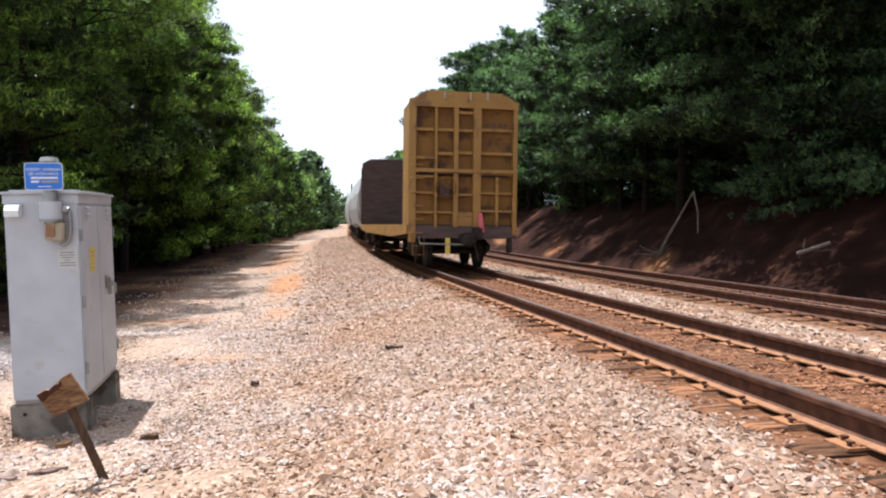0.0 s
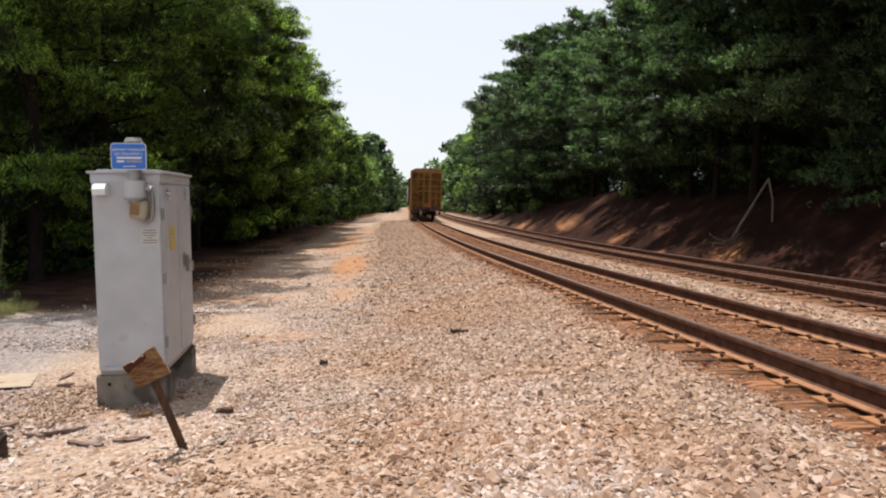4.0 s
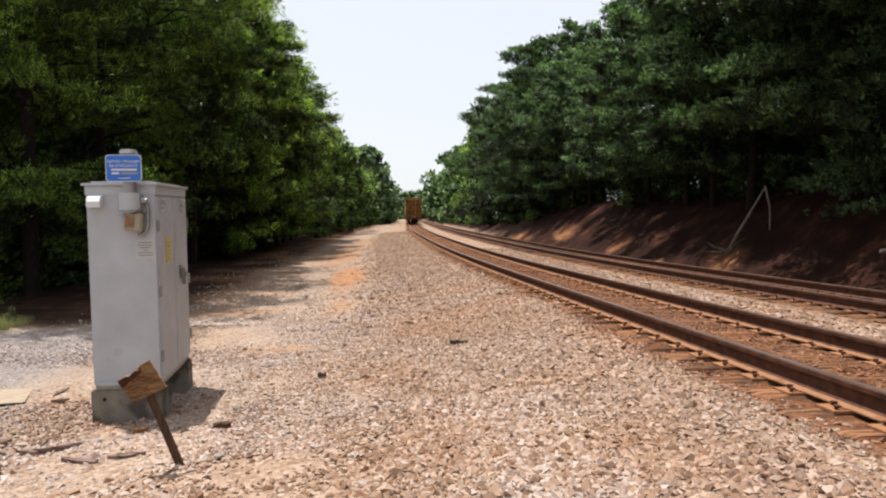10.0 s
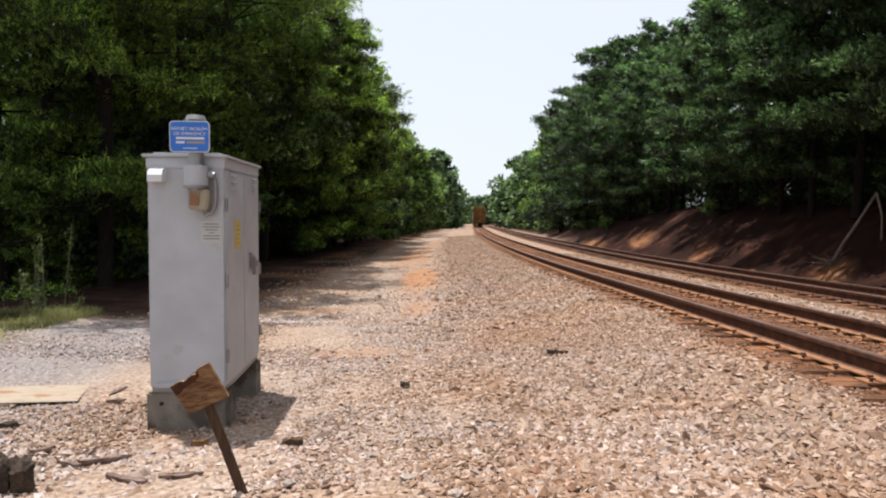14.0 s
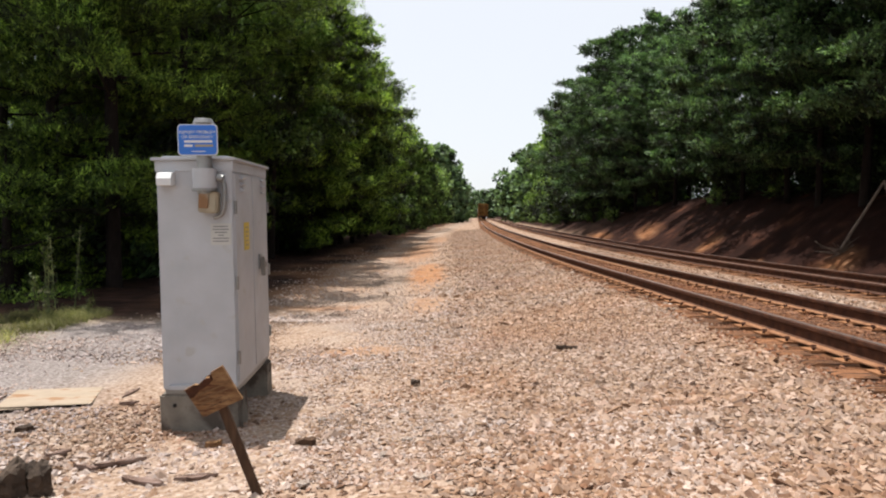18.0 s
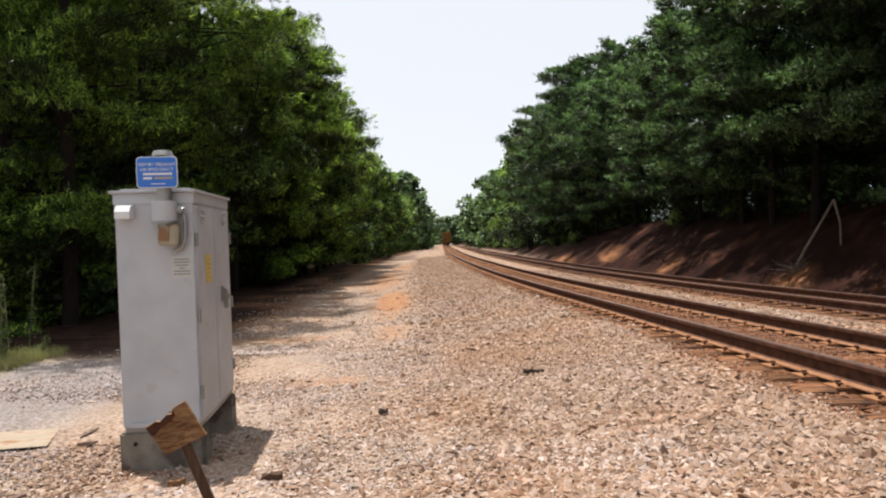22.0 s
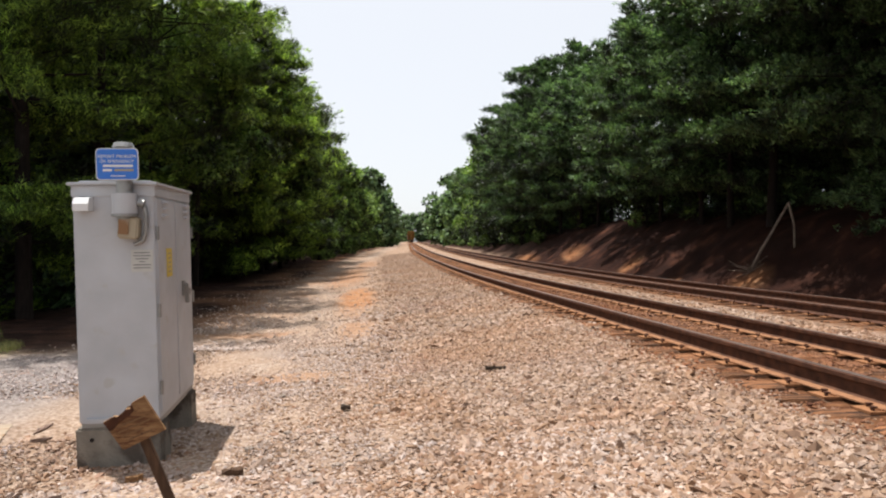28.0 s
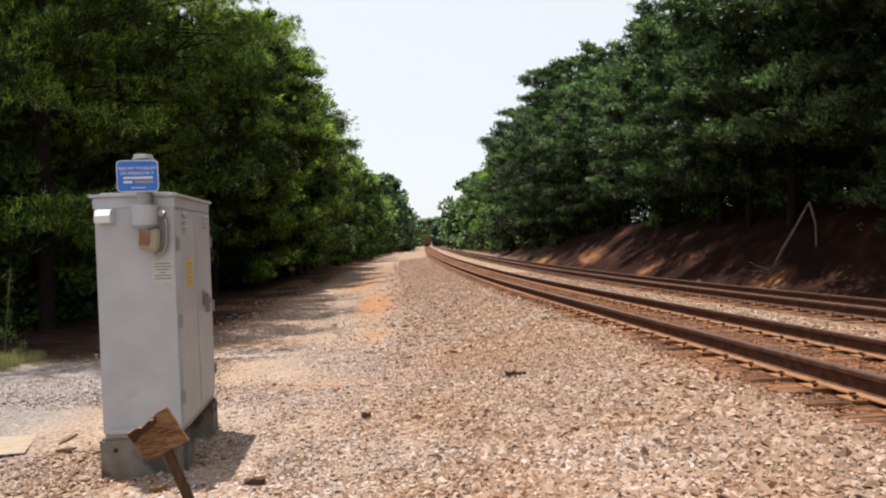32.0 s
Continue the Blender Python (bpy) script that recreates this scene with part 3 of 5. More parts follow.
def rough_block(w, d, h, seed, wear=0.012):
    """A timber with uneven ends and edges; its top is at 0."""
    rnd = random.Random(seed)
    xs = (-w / 2, -w / 2 + 0.06, 0.0, w / 2 - 0.06, w / 2)
    verts, faces = [], []
    for i, x in enumerate(xs):
        end = i in (0, 4)
        for y, z in ((-d / 2, -h), (d / 2, -h), (d / 2, -0.02), (d / 2 - 0.02, 0), (-d / 2 + 0.02, 0), (-d / 2, -0.02)):
            verts.append((x + rnd.uniform(-1, 1) * (0.03 if end else 0), y + rnd.uniform(-wear, wear), z + rnd.uniform(-wear, wear) * 0.7 - (0.012 if end else 0)))
    for i in range(4):
        for j in range(6):
            faces.append((i * 6 + j, i * 6 + (j + 1) % 6, (i + 1) * 6 + (j + 1) % 6, (i + 1) * 6 + j))
    faces.append(tuple(range(5, -1, -1)))
    faces.append(tuple(24 + j for j in range(6)))
    return verts, faces


def railway_track(offset, label, near, far):
    track = thing("railway_track", pose(0, 0, 0), label, "railway track", "railway tracks")
    for side in (-0.7525, 0.7525):
        part("rail", rail_mesh(offset + side, RAIL_FOOT if offset == 0 else RUST), RUST, track, "rusty brown steel rail with a worn head")
    ties = [mesh_of("tie", *rough_block(2.46, 0.23, 0.18, s), TIE) for s in range(6)]
    bm = bmesh.new()
    add_box(bm, (0.40, 0.20, 0.019))
    for x in (-0.075, 0.075):
        add_box(bm, (0.02, 0.16, 0.012), pose(x * 1.25, 0, 0.014))
    plate = bpy.data.meshes.new("tie_plate")
    bm.to_mesh(plate)
    plate.materials.append(PLATE)
    bm = bmesh.new()
    add_box(bm, (0.02, 0.02, 0.024), pose(0, 0, 0.018))
    add_box(bm, (0.038, 0.032, 0.012), pose(-0.006, 0, 0.034))
    spike = bpy.data.meshes.new("spike")
    bm.to_mesh(spike)
    spike.materials.append(RUST)
    rnd = random.Random(7 + int(offset * 10))
    rest_v, rest_f = [], []
    y = -6.0
    n = 0
    while y < 150:
        y += 0.5 + rnd.uniform(-0.03, 0.03)
        x, z = float(track_x(y)) + offset, float(track_z(y))
        turn = -math.degrees(math.atan(float(track_x(y + 0.5) - track_x(y - 0.5)))) + rnd.uniform(-1.3, 1.3)
        slide, drop = rnd.uniform(-0.06, 0.06), rnd.uniform(-0.008, 0.004)
        if near < y < far:
            tie = part("tie", ties[n % 6], TIE, track)
            tie.matrix_basis = pose(x + slide, y, z - 0.206 + drop * 0.3, 0, 0, turn)
            for side in (-0.7525, 0.7525):
                p = part("tie_plate", plate, PLATE, track)
                p.matrix_basis = pose(x + side, y, z - 0.1960, 0, 0, turn)
                if near < y < near + 15:
                    for sx, sy in ((-0.10, 0.05), (0.10, -0.05), (-0.155, -0.06), (0.155, 0.06)):
                        s = part("spike", spike, RUST, p)
                        s.matrix_basis = pose(sx, sy, 0, 0, 0, 0 if sx > 0 else 180)
        else:
            v, f = rough_block(2.46, 0.23, 0.18, n, 0.008)
            m = pose(x + slide, y, z - 0.206, 0, 0, turn)
            base = len(rest_v)
            rest_v += [m @ Vector(c) for c in v]
            rest_f += [tuple(i + base for i in q) for q in f]
        n += 1
    tagged(part("far_tie", mesh_of("far_tie", rest_v, rest_f, TIE), TIE, track), kind="stuff")
    return track


railway_track(0.0, "main railway track with rusty rails, plates and dark wooden ties", 0.5, 32)
railway_track(4.28, "second railway track with rusty rails beside the red bank", 4, 28)

# ---- signal cabinet and the things round it ----
def text_mesh(words, height, mat):
    curve = bpy.data.curves.new("lettering", "FONT")
    curve.body, curve.size, curve.align_x, curve.extrude = words, height, "CENTER", 0.0008
    ob = bpy.data.objects.new("lettering", curve)
    scene.collection.objects.link(ob)
    bpy.context.view_layer.update()
    me = bpy.data.meshes.new_from_object(ob.evaluated_get(bpy.context.evaluated_depsgraph_get()))
    bpy.data.objects.remove(ob)
    me.materials.clear()
    me.materials.append(mat)
    return me


def signal_cabinet():
    W, D, B, T = 0.556, 1.19, 0.22, 1.965
    cab = thing("signal_cabinet", pose(-5.464, 5.313, -0.621, 1.2, -1.85, 2.6), "weathered grey steel signal cabinet with double doors on concrete blocks", "cabinet")
    for y in (-D / 2 + 0.11, D / 2 - 0.11):
        bm = box((W + 0.05, 0.24, B + 0.14), (-0.005, y, B / 2 - 0.08), bevel=0.015)
        for v in bm.verts:
            v.co += Vector((math.sin(v.co.z * 31) * 0.004, math.sin(v.co.x * 27 + v.co.z * 19) * 0.005, 0))
        part("footing_block", bm, CONCRETE, cab, "rough grey concrete footing block")
    for x, y in ((-W / 2 + 0.085, -D / 2 - 0.016), (W / 2 - 0.085, -D / 2 - 0.016)):
        part("bolt_hole", rod((x, y, 0.125), (x, y + 0.012, 0.125), 0.015), CAR_DARK, cab)
    part("bolt_hole", rod((W / 2 + 0.012, D / 2 - 0.11, 0.125), (W / 2 + 0.024, D / 2 - 0.11, 0.125), 0.015), CAR_DARK, cab)
    part("base_lip", box((W - 0.06, 0.03, 0.035), (0.02, -D / 2 - 0.012, B + 0.045), bevel=0.004), CABINET, cab, "bent grey lip along the cabinet foot")
    part("skid", box((W - 0.02, D - 0.02, 0.05), (0, 0, B + 0.005), bevel=0.006), GALVANISED, cab)
    part("body", box((W, D, T - B - 0.05), (0, 0, (T + B) / 2), bevel=0.008), CABINET, cab)
    bm = bmesh.new()
    add_box(bm, (W + 0.016, D + 0.016, 0.085), pose(0, 0, T - 0.035), 0.004)
    add_box(bm, (W + 0.06, D + 0.07, 0.022), pose(0, 0, T + 0.016), 0.005)
    add_box(bm, (W - 0.06, D - 0.06, 0.016), pose(0, 0, T + 0.034), 0.006)
    part("roof", bm, CABINET, cab, "shallow overhanging grey steel roof")
    # front: vent hood, conduit, box, notices
    y0 = -D / 2
    hood = slab([(-0.055, 0.0), (-0.03, 0.04), (0.055, 0.055), (0.055, -0.05), (-0.055, -0.05)], 0.105, pose(-0.19, y0 - 0.055, T - 0.13, 0, 0, 90))
    part("vent_hood", hood, WHITE, cab, "small white metal vent hood")
    x = 0.095
    part("conduit", rod((x, y0 - 0.06, T - 0.25), (x, y0 - 0.06, T + 0.285), 0.055, sides=20), GALVANISED, cab)
    part("conduit_cap", rod((x, y0 - 0.06, T + 0.27), (x, y0 - 0.06, T + 0.305), 0.075, 0.06, sides=20), GALVANISED, cab)
    part("collar", rod((x, y0 - 0.065, T - 0.205), (x, y0 - 0.065, T - 0.06), 0.085, sides=24), CABINET, cab)
    part("collar_rim", rod((x, y0 - 0.065, T - 0.222), (x, y0 - 0.065, T - 0.203), 0.092, sides=24), GALVANISED, cab)
    junction = part("junction_box", box((0.14, 0.10, 0.16), (x + 0.025, y0 - 0.055, T - 0.305), (0, 4, 0), 0.012), TAN_BOX, cab, "faded tan junction box")
    part("junction_lid", box((0.07, 0.012, 0.11), (x + 0.0, y0 - 0.111, T - 0.295), (0, 4, 0), 0.004), PLYWOOD, junction)
    bm = bmesh.new()
    pts = [(x + 0.085, T - 0.13), (x + 0.125, T - 0.15), (x + 0.135, T - 0.21), (x + 0.13, T - 0.34), (x + 0.11, T - 0.40), (x + 0.05, T - 0.425)]
    for a, b in zip(pts, pts[1:]):
        add_rod(bm, (a[0], y0 - 0.04, a[1]), (b[0], y0 - 0.04, b[1]), 0.015, sides=10)
    part("bent_conduit", bm, GALVANISED, cab)
    part("fitting", rod((x + 0.09, y0 - 0.06, T - 0.125), (x + 0.13, y0 - 0.06, T - 0.135), 0.03, sides=12), GALVANISED, cab)
    notice = part("notice", box((0.15, 0.003, 0.16), (0.185, y0 - 0.003, T - 0.545)), NOTICE, cab, "small faded cream printed notice")
    for i, w in enumerate((0.11, 0.12, 0.09, 0.04, 0.12, 0.12)):
        part("print_line", box((w, 0.001, 0.008), (0.185, y0 - 0.0055, T - 0.487 - 0.022 * i)), FADED_INK, notice)
    # side with the doors
    x0 = W / 2
    for s, label in ((-1, "near"), (1, "far")):
        door = part("door", box((0.012, D / 2 - 0.035, T - B - 0.16), (x0 + 0.006, s * (D / 4 - 0.006), (T + B) / 2 - 0.01), bevel=0.004), CABINET, cab, "grey steel cabinet door")
        for i in range(3):
            part("louvre", box((0.034, 0.12, 0.016), (x0 + 0.02, s * D * 0.31, T - 0.115 - 0.05 * i), (0, 28, 0), 0.003), CABINET, door)
        for z in (0.48, 1.05, 1.62):
            part("hinge", rod((x0 + 0.016, s * (D / 2 - 0.012), z - 0.05), (x0 + 0.016, s * (D / 2 - 0.012), z + 0.05), 0.013, sides=10), GALVANISED, door)
        if s > 0:
            part("handle_plate", box((0.012, 0.09, 0.13), (x0 + 0.019, 0.22, 1.15), bevel=0.004), GALVANISED, door)
            part("handle", box((0.035, 0.03, 0.17), (x0 + 0.045, 0.21, 1.11), (12, 0, 0), 0.006), GALVANISED, door)
            part("padlock", box((0.03, 0.05, 0.06), (x0 + 0.04, 0.32, 1.12), bevel=0.008), GALVANISED, door)
        else:
            warning = part("warning_label", box((0.003, 0.17, 0.22), (x0 + 0.0145, -0.24, 1.39)), YELLOW_LABEL, door, "faded yellow warning label")
            for i in range(5):
                part("print_line", box((0.001, 0.09, 0.012), (x0 + 0.0168, -0.24, 1.46 - 0.035 * i)), TAN_BOX, warning)
    # blue notice fixed to the conduit
    sy = y0 - 0.125
    back = part("sign_border", slab(rounded(0.285, 0.225, 0.028), 0.004, pose(x - 0.025, sy, T + 0.145)), WHITE, cab, "white-edged blue enamel sign")
    part("sign_face", slab(rounded(0.272, 0.212, 0.024), 0.003, pose(x - 0.025, sy - 0.003, T + 0.145)), BLUE, back)
    for words, h, z in (("REPORT PROBLEM", 0.031, 0.190), ("OR EMERGENCY", 0.031, 0.155)):
        t = part("lettering", text_mesh(words, h, WHITE), WHITE, back)
        t.matrix_basis = pose(x - 0.025, sy - 0.006, T + z, 90, 0, 0)
    for i, (w, dx, mat) in enumerate(((0.20, 0.0, WHITE), (0.06, -0.07, WHITE), (0.13, 0.04, TAN_BOX), (0.10, 0.0, WHITE))):
        z = (0.133, 0.103, 0.103, 0.062)[i]
        part("print_bar", box((w, 0.0015, 0.016 if i < 3 else 0.006), (x - 0.02 + dx, sy - 0.006, T + z)), mat, back)
    return cab


signal_cabinet()


def broken_sign():
    """A torn board nailed to a stake that leans in the gravel."""
    s = thing("wooden_sign", pose(-4.645, 3.36, -0.655), "broken tan wooden board on a dark stake leaning in gravel", "sign")
    lean = pose(0, 0, 0, 7, -19.5, 0)
    bm = bmesh.new()
    add_box(bm, (0.052, 0.03, 0.80), pose(0, 0, 0.36), 0.005)
    bmesh.ops.transform(bm, matrix=lean, verts=bm.verts)
    part("stake", bm, STAKE_WOOD, s, "dark leaning wooden stake")
    at = lean @ pose(-0.01, -0.029, 0.665, 0, -4, 0)
    outline = [(-0.132, 0.075), (-0.07, 0.084), (-0.052, 0.074), (0.0, 0.094), (0.022, 0.088), (0.04, 0.112), (0.112, 0.122), (0.12, 0.04), (0.128, -0.04), (0.135, -0.092), (0.03, -0.096), (-0.09, -0.104), (-0.105, -0.098), (-0.118, -0.01)]
    board = part("board", slab(outline, 0.020, at), SIGN_WOOD, s, "weathered tan board with a broken top edge")
    torn = [(-0.130, 0.073), (-0.07, 0.082), (-0.052, 0.072), (0.0, 0.092), (0.022, 0.086), (0.038, 0.108), (0.036, 0.070), (-0.01, 0.050), (-0.06, 0.042), (-0.10, 0.020), (-0.121, 0.020)]
    part("torn_edge", slab(torn, 0.004, at @ pose(0, -0.011, 0)), TORN_WOOD, board, "dark red-brown torn edge")
    for i, (x, w) in enumerate(((-0.005, 0.15), (0.0, 0.17), (-0.02, 0.12), (0.005, 0.14))):
        bm = box((w, 0.0015, 0.009), (x, -0.0112, 0.022 - 0.028 * i))
        bmesh.ops.transform(bm, matrix=at, verts=bm.verts)
        part("print_bar", bm, FADED_PRINT, board)
    for x, z in ((0.005, 0.06), (0.02, -0.06)):
        bm = rod((x, -0.0145, z), (x, -0.009, z), 0.006, sides=8)
        bmesh.ops.transform(bm, matrix=at, verts=bm.verts)
        part("nail", bm, RUST, board)


broken_sign()


def lying_board(name, at, size, turn, mat, label, category, tilt=0.0):
    bm = bmesh.new()
    add_box(bm, size, None, min(size) * 0.06)
    rnd = random.Random(int(abs(at[0] * 100)))
    for v in bm.verts:
        v.co.x += rnd.uniform(-1, 1) * 0.02 * (abs(v.co.x) > size[0] * 0.4)
        v.co.y += rnd.uniform(-1, 1) * size[1] * 0.08
    ob = new(name)
    ob.matrix_world = pose(at[0], at[1], float(ground_z(at[0], at[1])) + size[2] / 2 + 0.018, tilt, 0, turn)
    tagged(ob, label, category)
    part("plank" if size[1] < 0.3 else "sheet", bm, mat, ob)
    return ob


lying_board("plywood_sheet", (-7.05, 5.58), (0.70, 0.56, 0.015), 16, PLYWOOD, "pale thin plywood sheet lying flat on grey gravel", "board")


def splinter(at, length, width, thick, turn, mat, label, seed):
    """A torn strip of wood with pointed, uneven ends."""
    rnd = random.Random(seed)
    n = 7
    upper = [(-length / 2 + length * i / (n - 1), width * (0.5 - 0.35 * abs(2 * i / (n - 1) - 1) ** 2) * rnd.uniform(0.7, 1.2)) for i in range(n)]
    lower = [(x + rnd.uniform(-0.02, 0.02), -z * rnd.uniform(0.6, 1.1)) for x, z in reversed(upper)]
    bm = slab(upper + lower, thick, pose(0, 0, 0, -90, 0, 0))
    for v in bm.verts:
        v.co.z += rnd.uniform(-0.3, 0.3) * thick + 0.05 * v.co.x * rnd.uniform(0.5, 1.0)
    ob = thing("scrap_wood", pose(at[0], at[1], float(ground_z(at[0], at[1])) + thick / 2 + 0.016, rnd.uniform(-8, 8), 0, turn), label, "wood scrap", "wood scraps")
    part("strip", bm, mat, ob)


SCRAPS = ((-5.70, 3.98, 0.30, 0.06, 25), (-5.42, 3.63, 0.32, 0.07, -22), (-7.58, 4.79, 0.26, 0.055, 65), (-7.35, 4.99, 0.17, 0.045, 38), (-6.44, 5.78, 0.30, 0.05, 84), (-5.88, 3.87, 0.20, 0.03, -21),
          (-5.11, 3.65, 0.24, 0.05, 13), (-6.62, 3.93, 0.26, 0.03, 16), (-6.20, 4.14, 0.16, 0.035, 43), (-7.15, 3.55, 0.26, 0.03, 65), (-6.30, 5.42, 0.16, 0.03, 30))
for k, (x, y, l, w, a) in enumerate(SCRAPS):
    splinter((x, y), l, w, 0.022, a, SCRAP_WOOD, "weathered brown splinter of scrap wood on gravel", 40 + k)
splinter((-4.55, 4.20), 0.13, 0.065, 0.035, 8, STAKE_WOOD, "short dark brown wood chunk on gravel", 60)
splinter((-5.20, 4.28), 0.12, 0.05, 0.03, 35, SIGN_WOOD, "short reddish brown wood chunk on gravel", 63)
splinter((-6.74, 4.65), 0.10, 0.055, 0.035, 50, OLD_WOOD, "small black lump of wood on gravel", 64)
splinter((-3.84, 5.76), 0.09, 0.06, 0.04, 20, OLD_WOOD, "small dark lump of wood on gravel", 61)
splinter((-2.23, 6.98), 0.22, 0.05, 0.04, -14, OLD_WOOD, "dark twisted piece of wood on ballast", 62)


def stump():
    """Two squarish rotten blocks, split apart, with torn tops."""
    s = thing("wood_stump", pose(-6.05, 3.50, -0.745, 0, 0, 30), "short blackened rotten stump split in two with a jagged top", "stump")
    for cx, w, h, seed in ((-0.065, 0.14, 0.155, 5), (0.072, 0.12, 0.175, 8)):
        rnd = random.Random(seed)
        bm = bmesh.new()
        add_box(bm, (w, 0.20, h), pose(cx, rnd.uniform(-0.01, 0.01), h / 2, 0, 0, rnd.uniform(-6, 6)))
        bmesh.ops.subdivide_edges(bm, edges=bm.edges[:], cuts=5, use_grid_fill=True)
        for v in bm.verts:
            torn = smooth_step(np.float64(v.co.z), h - 0.03, h)
            ridge = 0.05 * math.exp(-((v.co.x + 0.03) / 0.05) ** 2) if cx < 0 else 0.0
            v.co += Vector((rnd.uniform(-1, 1) * 0.009, rnd.uniform(-1, 1) * 0.009, rnd.uniform(-0.035, 0.02) * torn + ridge * torn))
        part("wood_block", bm, OLD_WOOD, s)


stump()


# ---- loose stone ----
def stones(name, us, ys, count, small, large, label, seed, mat=None, ragged=0.0, taper=1.0):
    rng = np.random.default_rng(seed)
    y = ys[0] + (ys[1] - ys[0]) * rng.uniform(0, 1, count) ** taper
    middle, half = (us[0] + us[1]) / 2, (us[1] - us[0]) / 2
    stray = rng.normal(0, ragged, count)
    u = middle + half * rng.uniform(-1, 1, count) + np.where(stray > 0, 0.3 * stray, stray)
    bare = np.max([np.clip(1.2 - ((u - u0) / ru) ** 2 - ((y - y0) / ry) ** 2, 0, 1) for u0, y0, ru, ry in BARE_SPOTS], axis=0)
    keep = rng.uniform(0, 1, count) > 0.78 * bare
    u, y, count = u[keep], y[keep], int(keep.sum())
    x = u + track_x(y)
    r = rng.uniform(small, large, count) * rng.choice([0.7, 1.0, 1.0, 1.3], count)
    base = np.array([(1, 0, 0), (-1, 0, 0), (0, 1, 0), (0, -1, 0), (0, 0, 1), (0, 0, -1)], float)
    faces = np.array([(0, 2, 4), (2, 1, 4), (1, 3, 4), (3, 0, 4), (2, 0, 5), (1, 2, 5), (3, 1, 5), (0, 3, 5)])
    v = base[None] * rng.uniform(0.6, 1.35, (count, 6, 1)) + rng.uniform(-0.28, 0.28, (count, 6, 3))
    a = rng.uniform(0, 2 * np.pi, count)
    v[..., 2] *= rng.uniform(0.45, 0.85, (count, 1))
    v[..., 0] *= rng.uniform(0.9, 1.4, (count, 1))
    tilt = rng.normal(0, 0.4, count)
    c, s, ct, st = np.cos(a)[:, None], np.sin(a)[:, None], np.cos(tilt)[:, None], np.sin(tilt)[:, None]
    vy, vz = v[..., 1] * ct - v[..., 2] * st, v[..., 1] * st + v[..., 2] * ct
    v = np.stack([v[..., 0] * c - vy * s, v[..., 0] * s + vy * c, vz], -1) * r[:, None, None]
    v += np.stack([x, y, ground_z(x, y) + r * 0.22], -1)[:, None]
    f = (faces[None] + 6 * np.arange(count)[:, None, None]).reshape(-1, 3)
    ob = new(name, fast_mesh(name, v.reshape(-1, 3), f, mat or STONES))
    tagged(ob, label, "gravel", kind="stuff")


stones("ballast_stones", (-3.9, -1.30), (0.6, 9), 40000, 0.011, 0.025, "loose tan and pinkish crushed ballast stones beside the track", 1, ragged=0.5)
stones("ballast_stones", (-3.8, -1.42), (0.6, 7), 8000, 0.021, 0.037, "larger pale crushed ballast stones beside the track", 21, ragged=0.18)
stones("ballast_stones", (-3.4, -2.6), (1.8, 4.5), 4200, 0.014, 0.028, "whitish crushed stones spilled on the ballast", 25, PALE_STONES, ragged=0.35)
stones("ballast_stones", (-3.9, -1.32), (9, 75), 29000, 0.022, 0.042, "loose tan and pinkish crushed ballast stones beside the track", 2, ragged=0.5, taper=2.6)
stones("ballast_stones", (-1.45, -0.95), (0.5, 16), 3600, 0.010, 0.022, "rust-tinged ballast stones along the tie ends", 22, RUSTY_STONES, ragged=0.1)
stones("path_gravel", (-7.8, -4.0), (0.8, 10.5), 15000, 0.007, 0.017, "fine scattered tan gravel on the dirt path", 3, ragged=0.5)
stones("path_gravel", (-7.6, -4.0), (0.8, 8), 3000, 0.015, 0.030, "scattered larger stones on the dirt path", 23, ragged=0.5, taper=1.5)
stones("path_gravel", (-7.4, -4.0), (0.9, 5.5), 6000, 0.010, 0.021, "tan and pinkish stones on the dirt path", 27, ragged=0.5)
stones("path_gravel", (-6.2, -3.9), (3.4, 10.5), 15000, 0.008, 0.018, "small tan and grey stones on the packed dirt path", 28, PALE_STONES, ragged=0.4)
stones("path_gravel", (-10.2, -7.2), (0.8, 10), 11000, 0.010, 0.022, "grey gravel beside the grass verge", 24, GREY_STONES, ragged=0.35)
stones("path_gravel", (-9.0, -5.2), (0.8, 4.2), 6500, 0.014, 0.029, "coarse pale pinkish stones on the dirt path", 26, PALE_STONES, ragged=0.4)
stones("path_gravel", (-8.0, -4.2), (10.5, 60), 13000, 0.010, 0.026, "fine scattered tan gravel on the dirt path", 13, PALE_STONES, ragged=0.7, taper=2.5)
stones("ballast_stones", (1.6, 2.75), (4, 34), 8000, 0.025, 0.045, "pale ballast stones between the two tracks", 4, STONES, ragged=0.1, taper=1.2)
stones("ballast_stones", (-0.66, 0.66), (0.5, 24), 9000, 0.010, 0.026, "rust-stained ballast stones between the ties", 5, RUSTY_STONES, ragged=0.05, taper=1.3)
stones("ballast_stones", (5.4, 6.6), (6, 34), 3000, 0.02, 0.04, "ballast stones at the foot of the bank", 6, ragged=0.25)


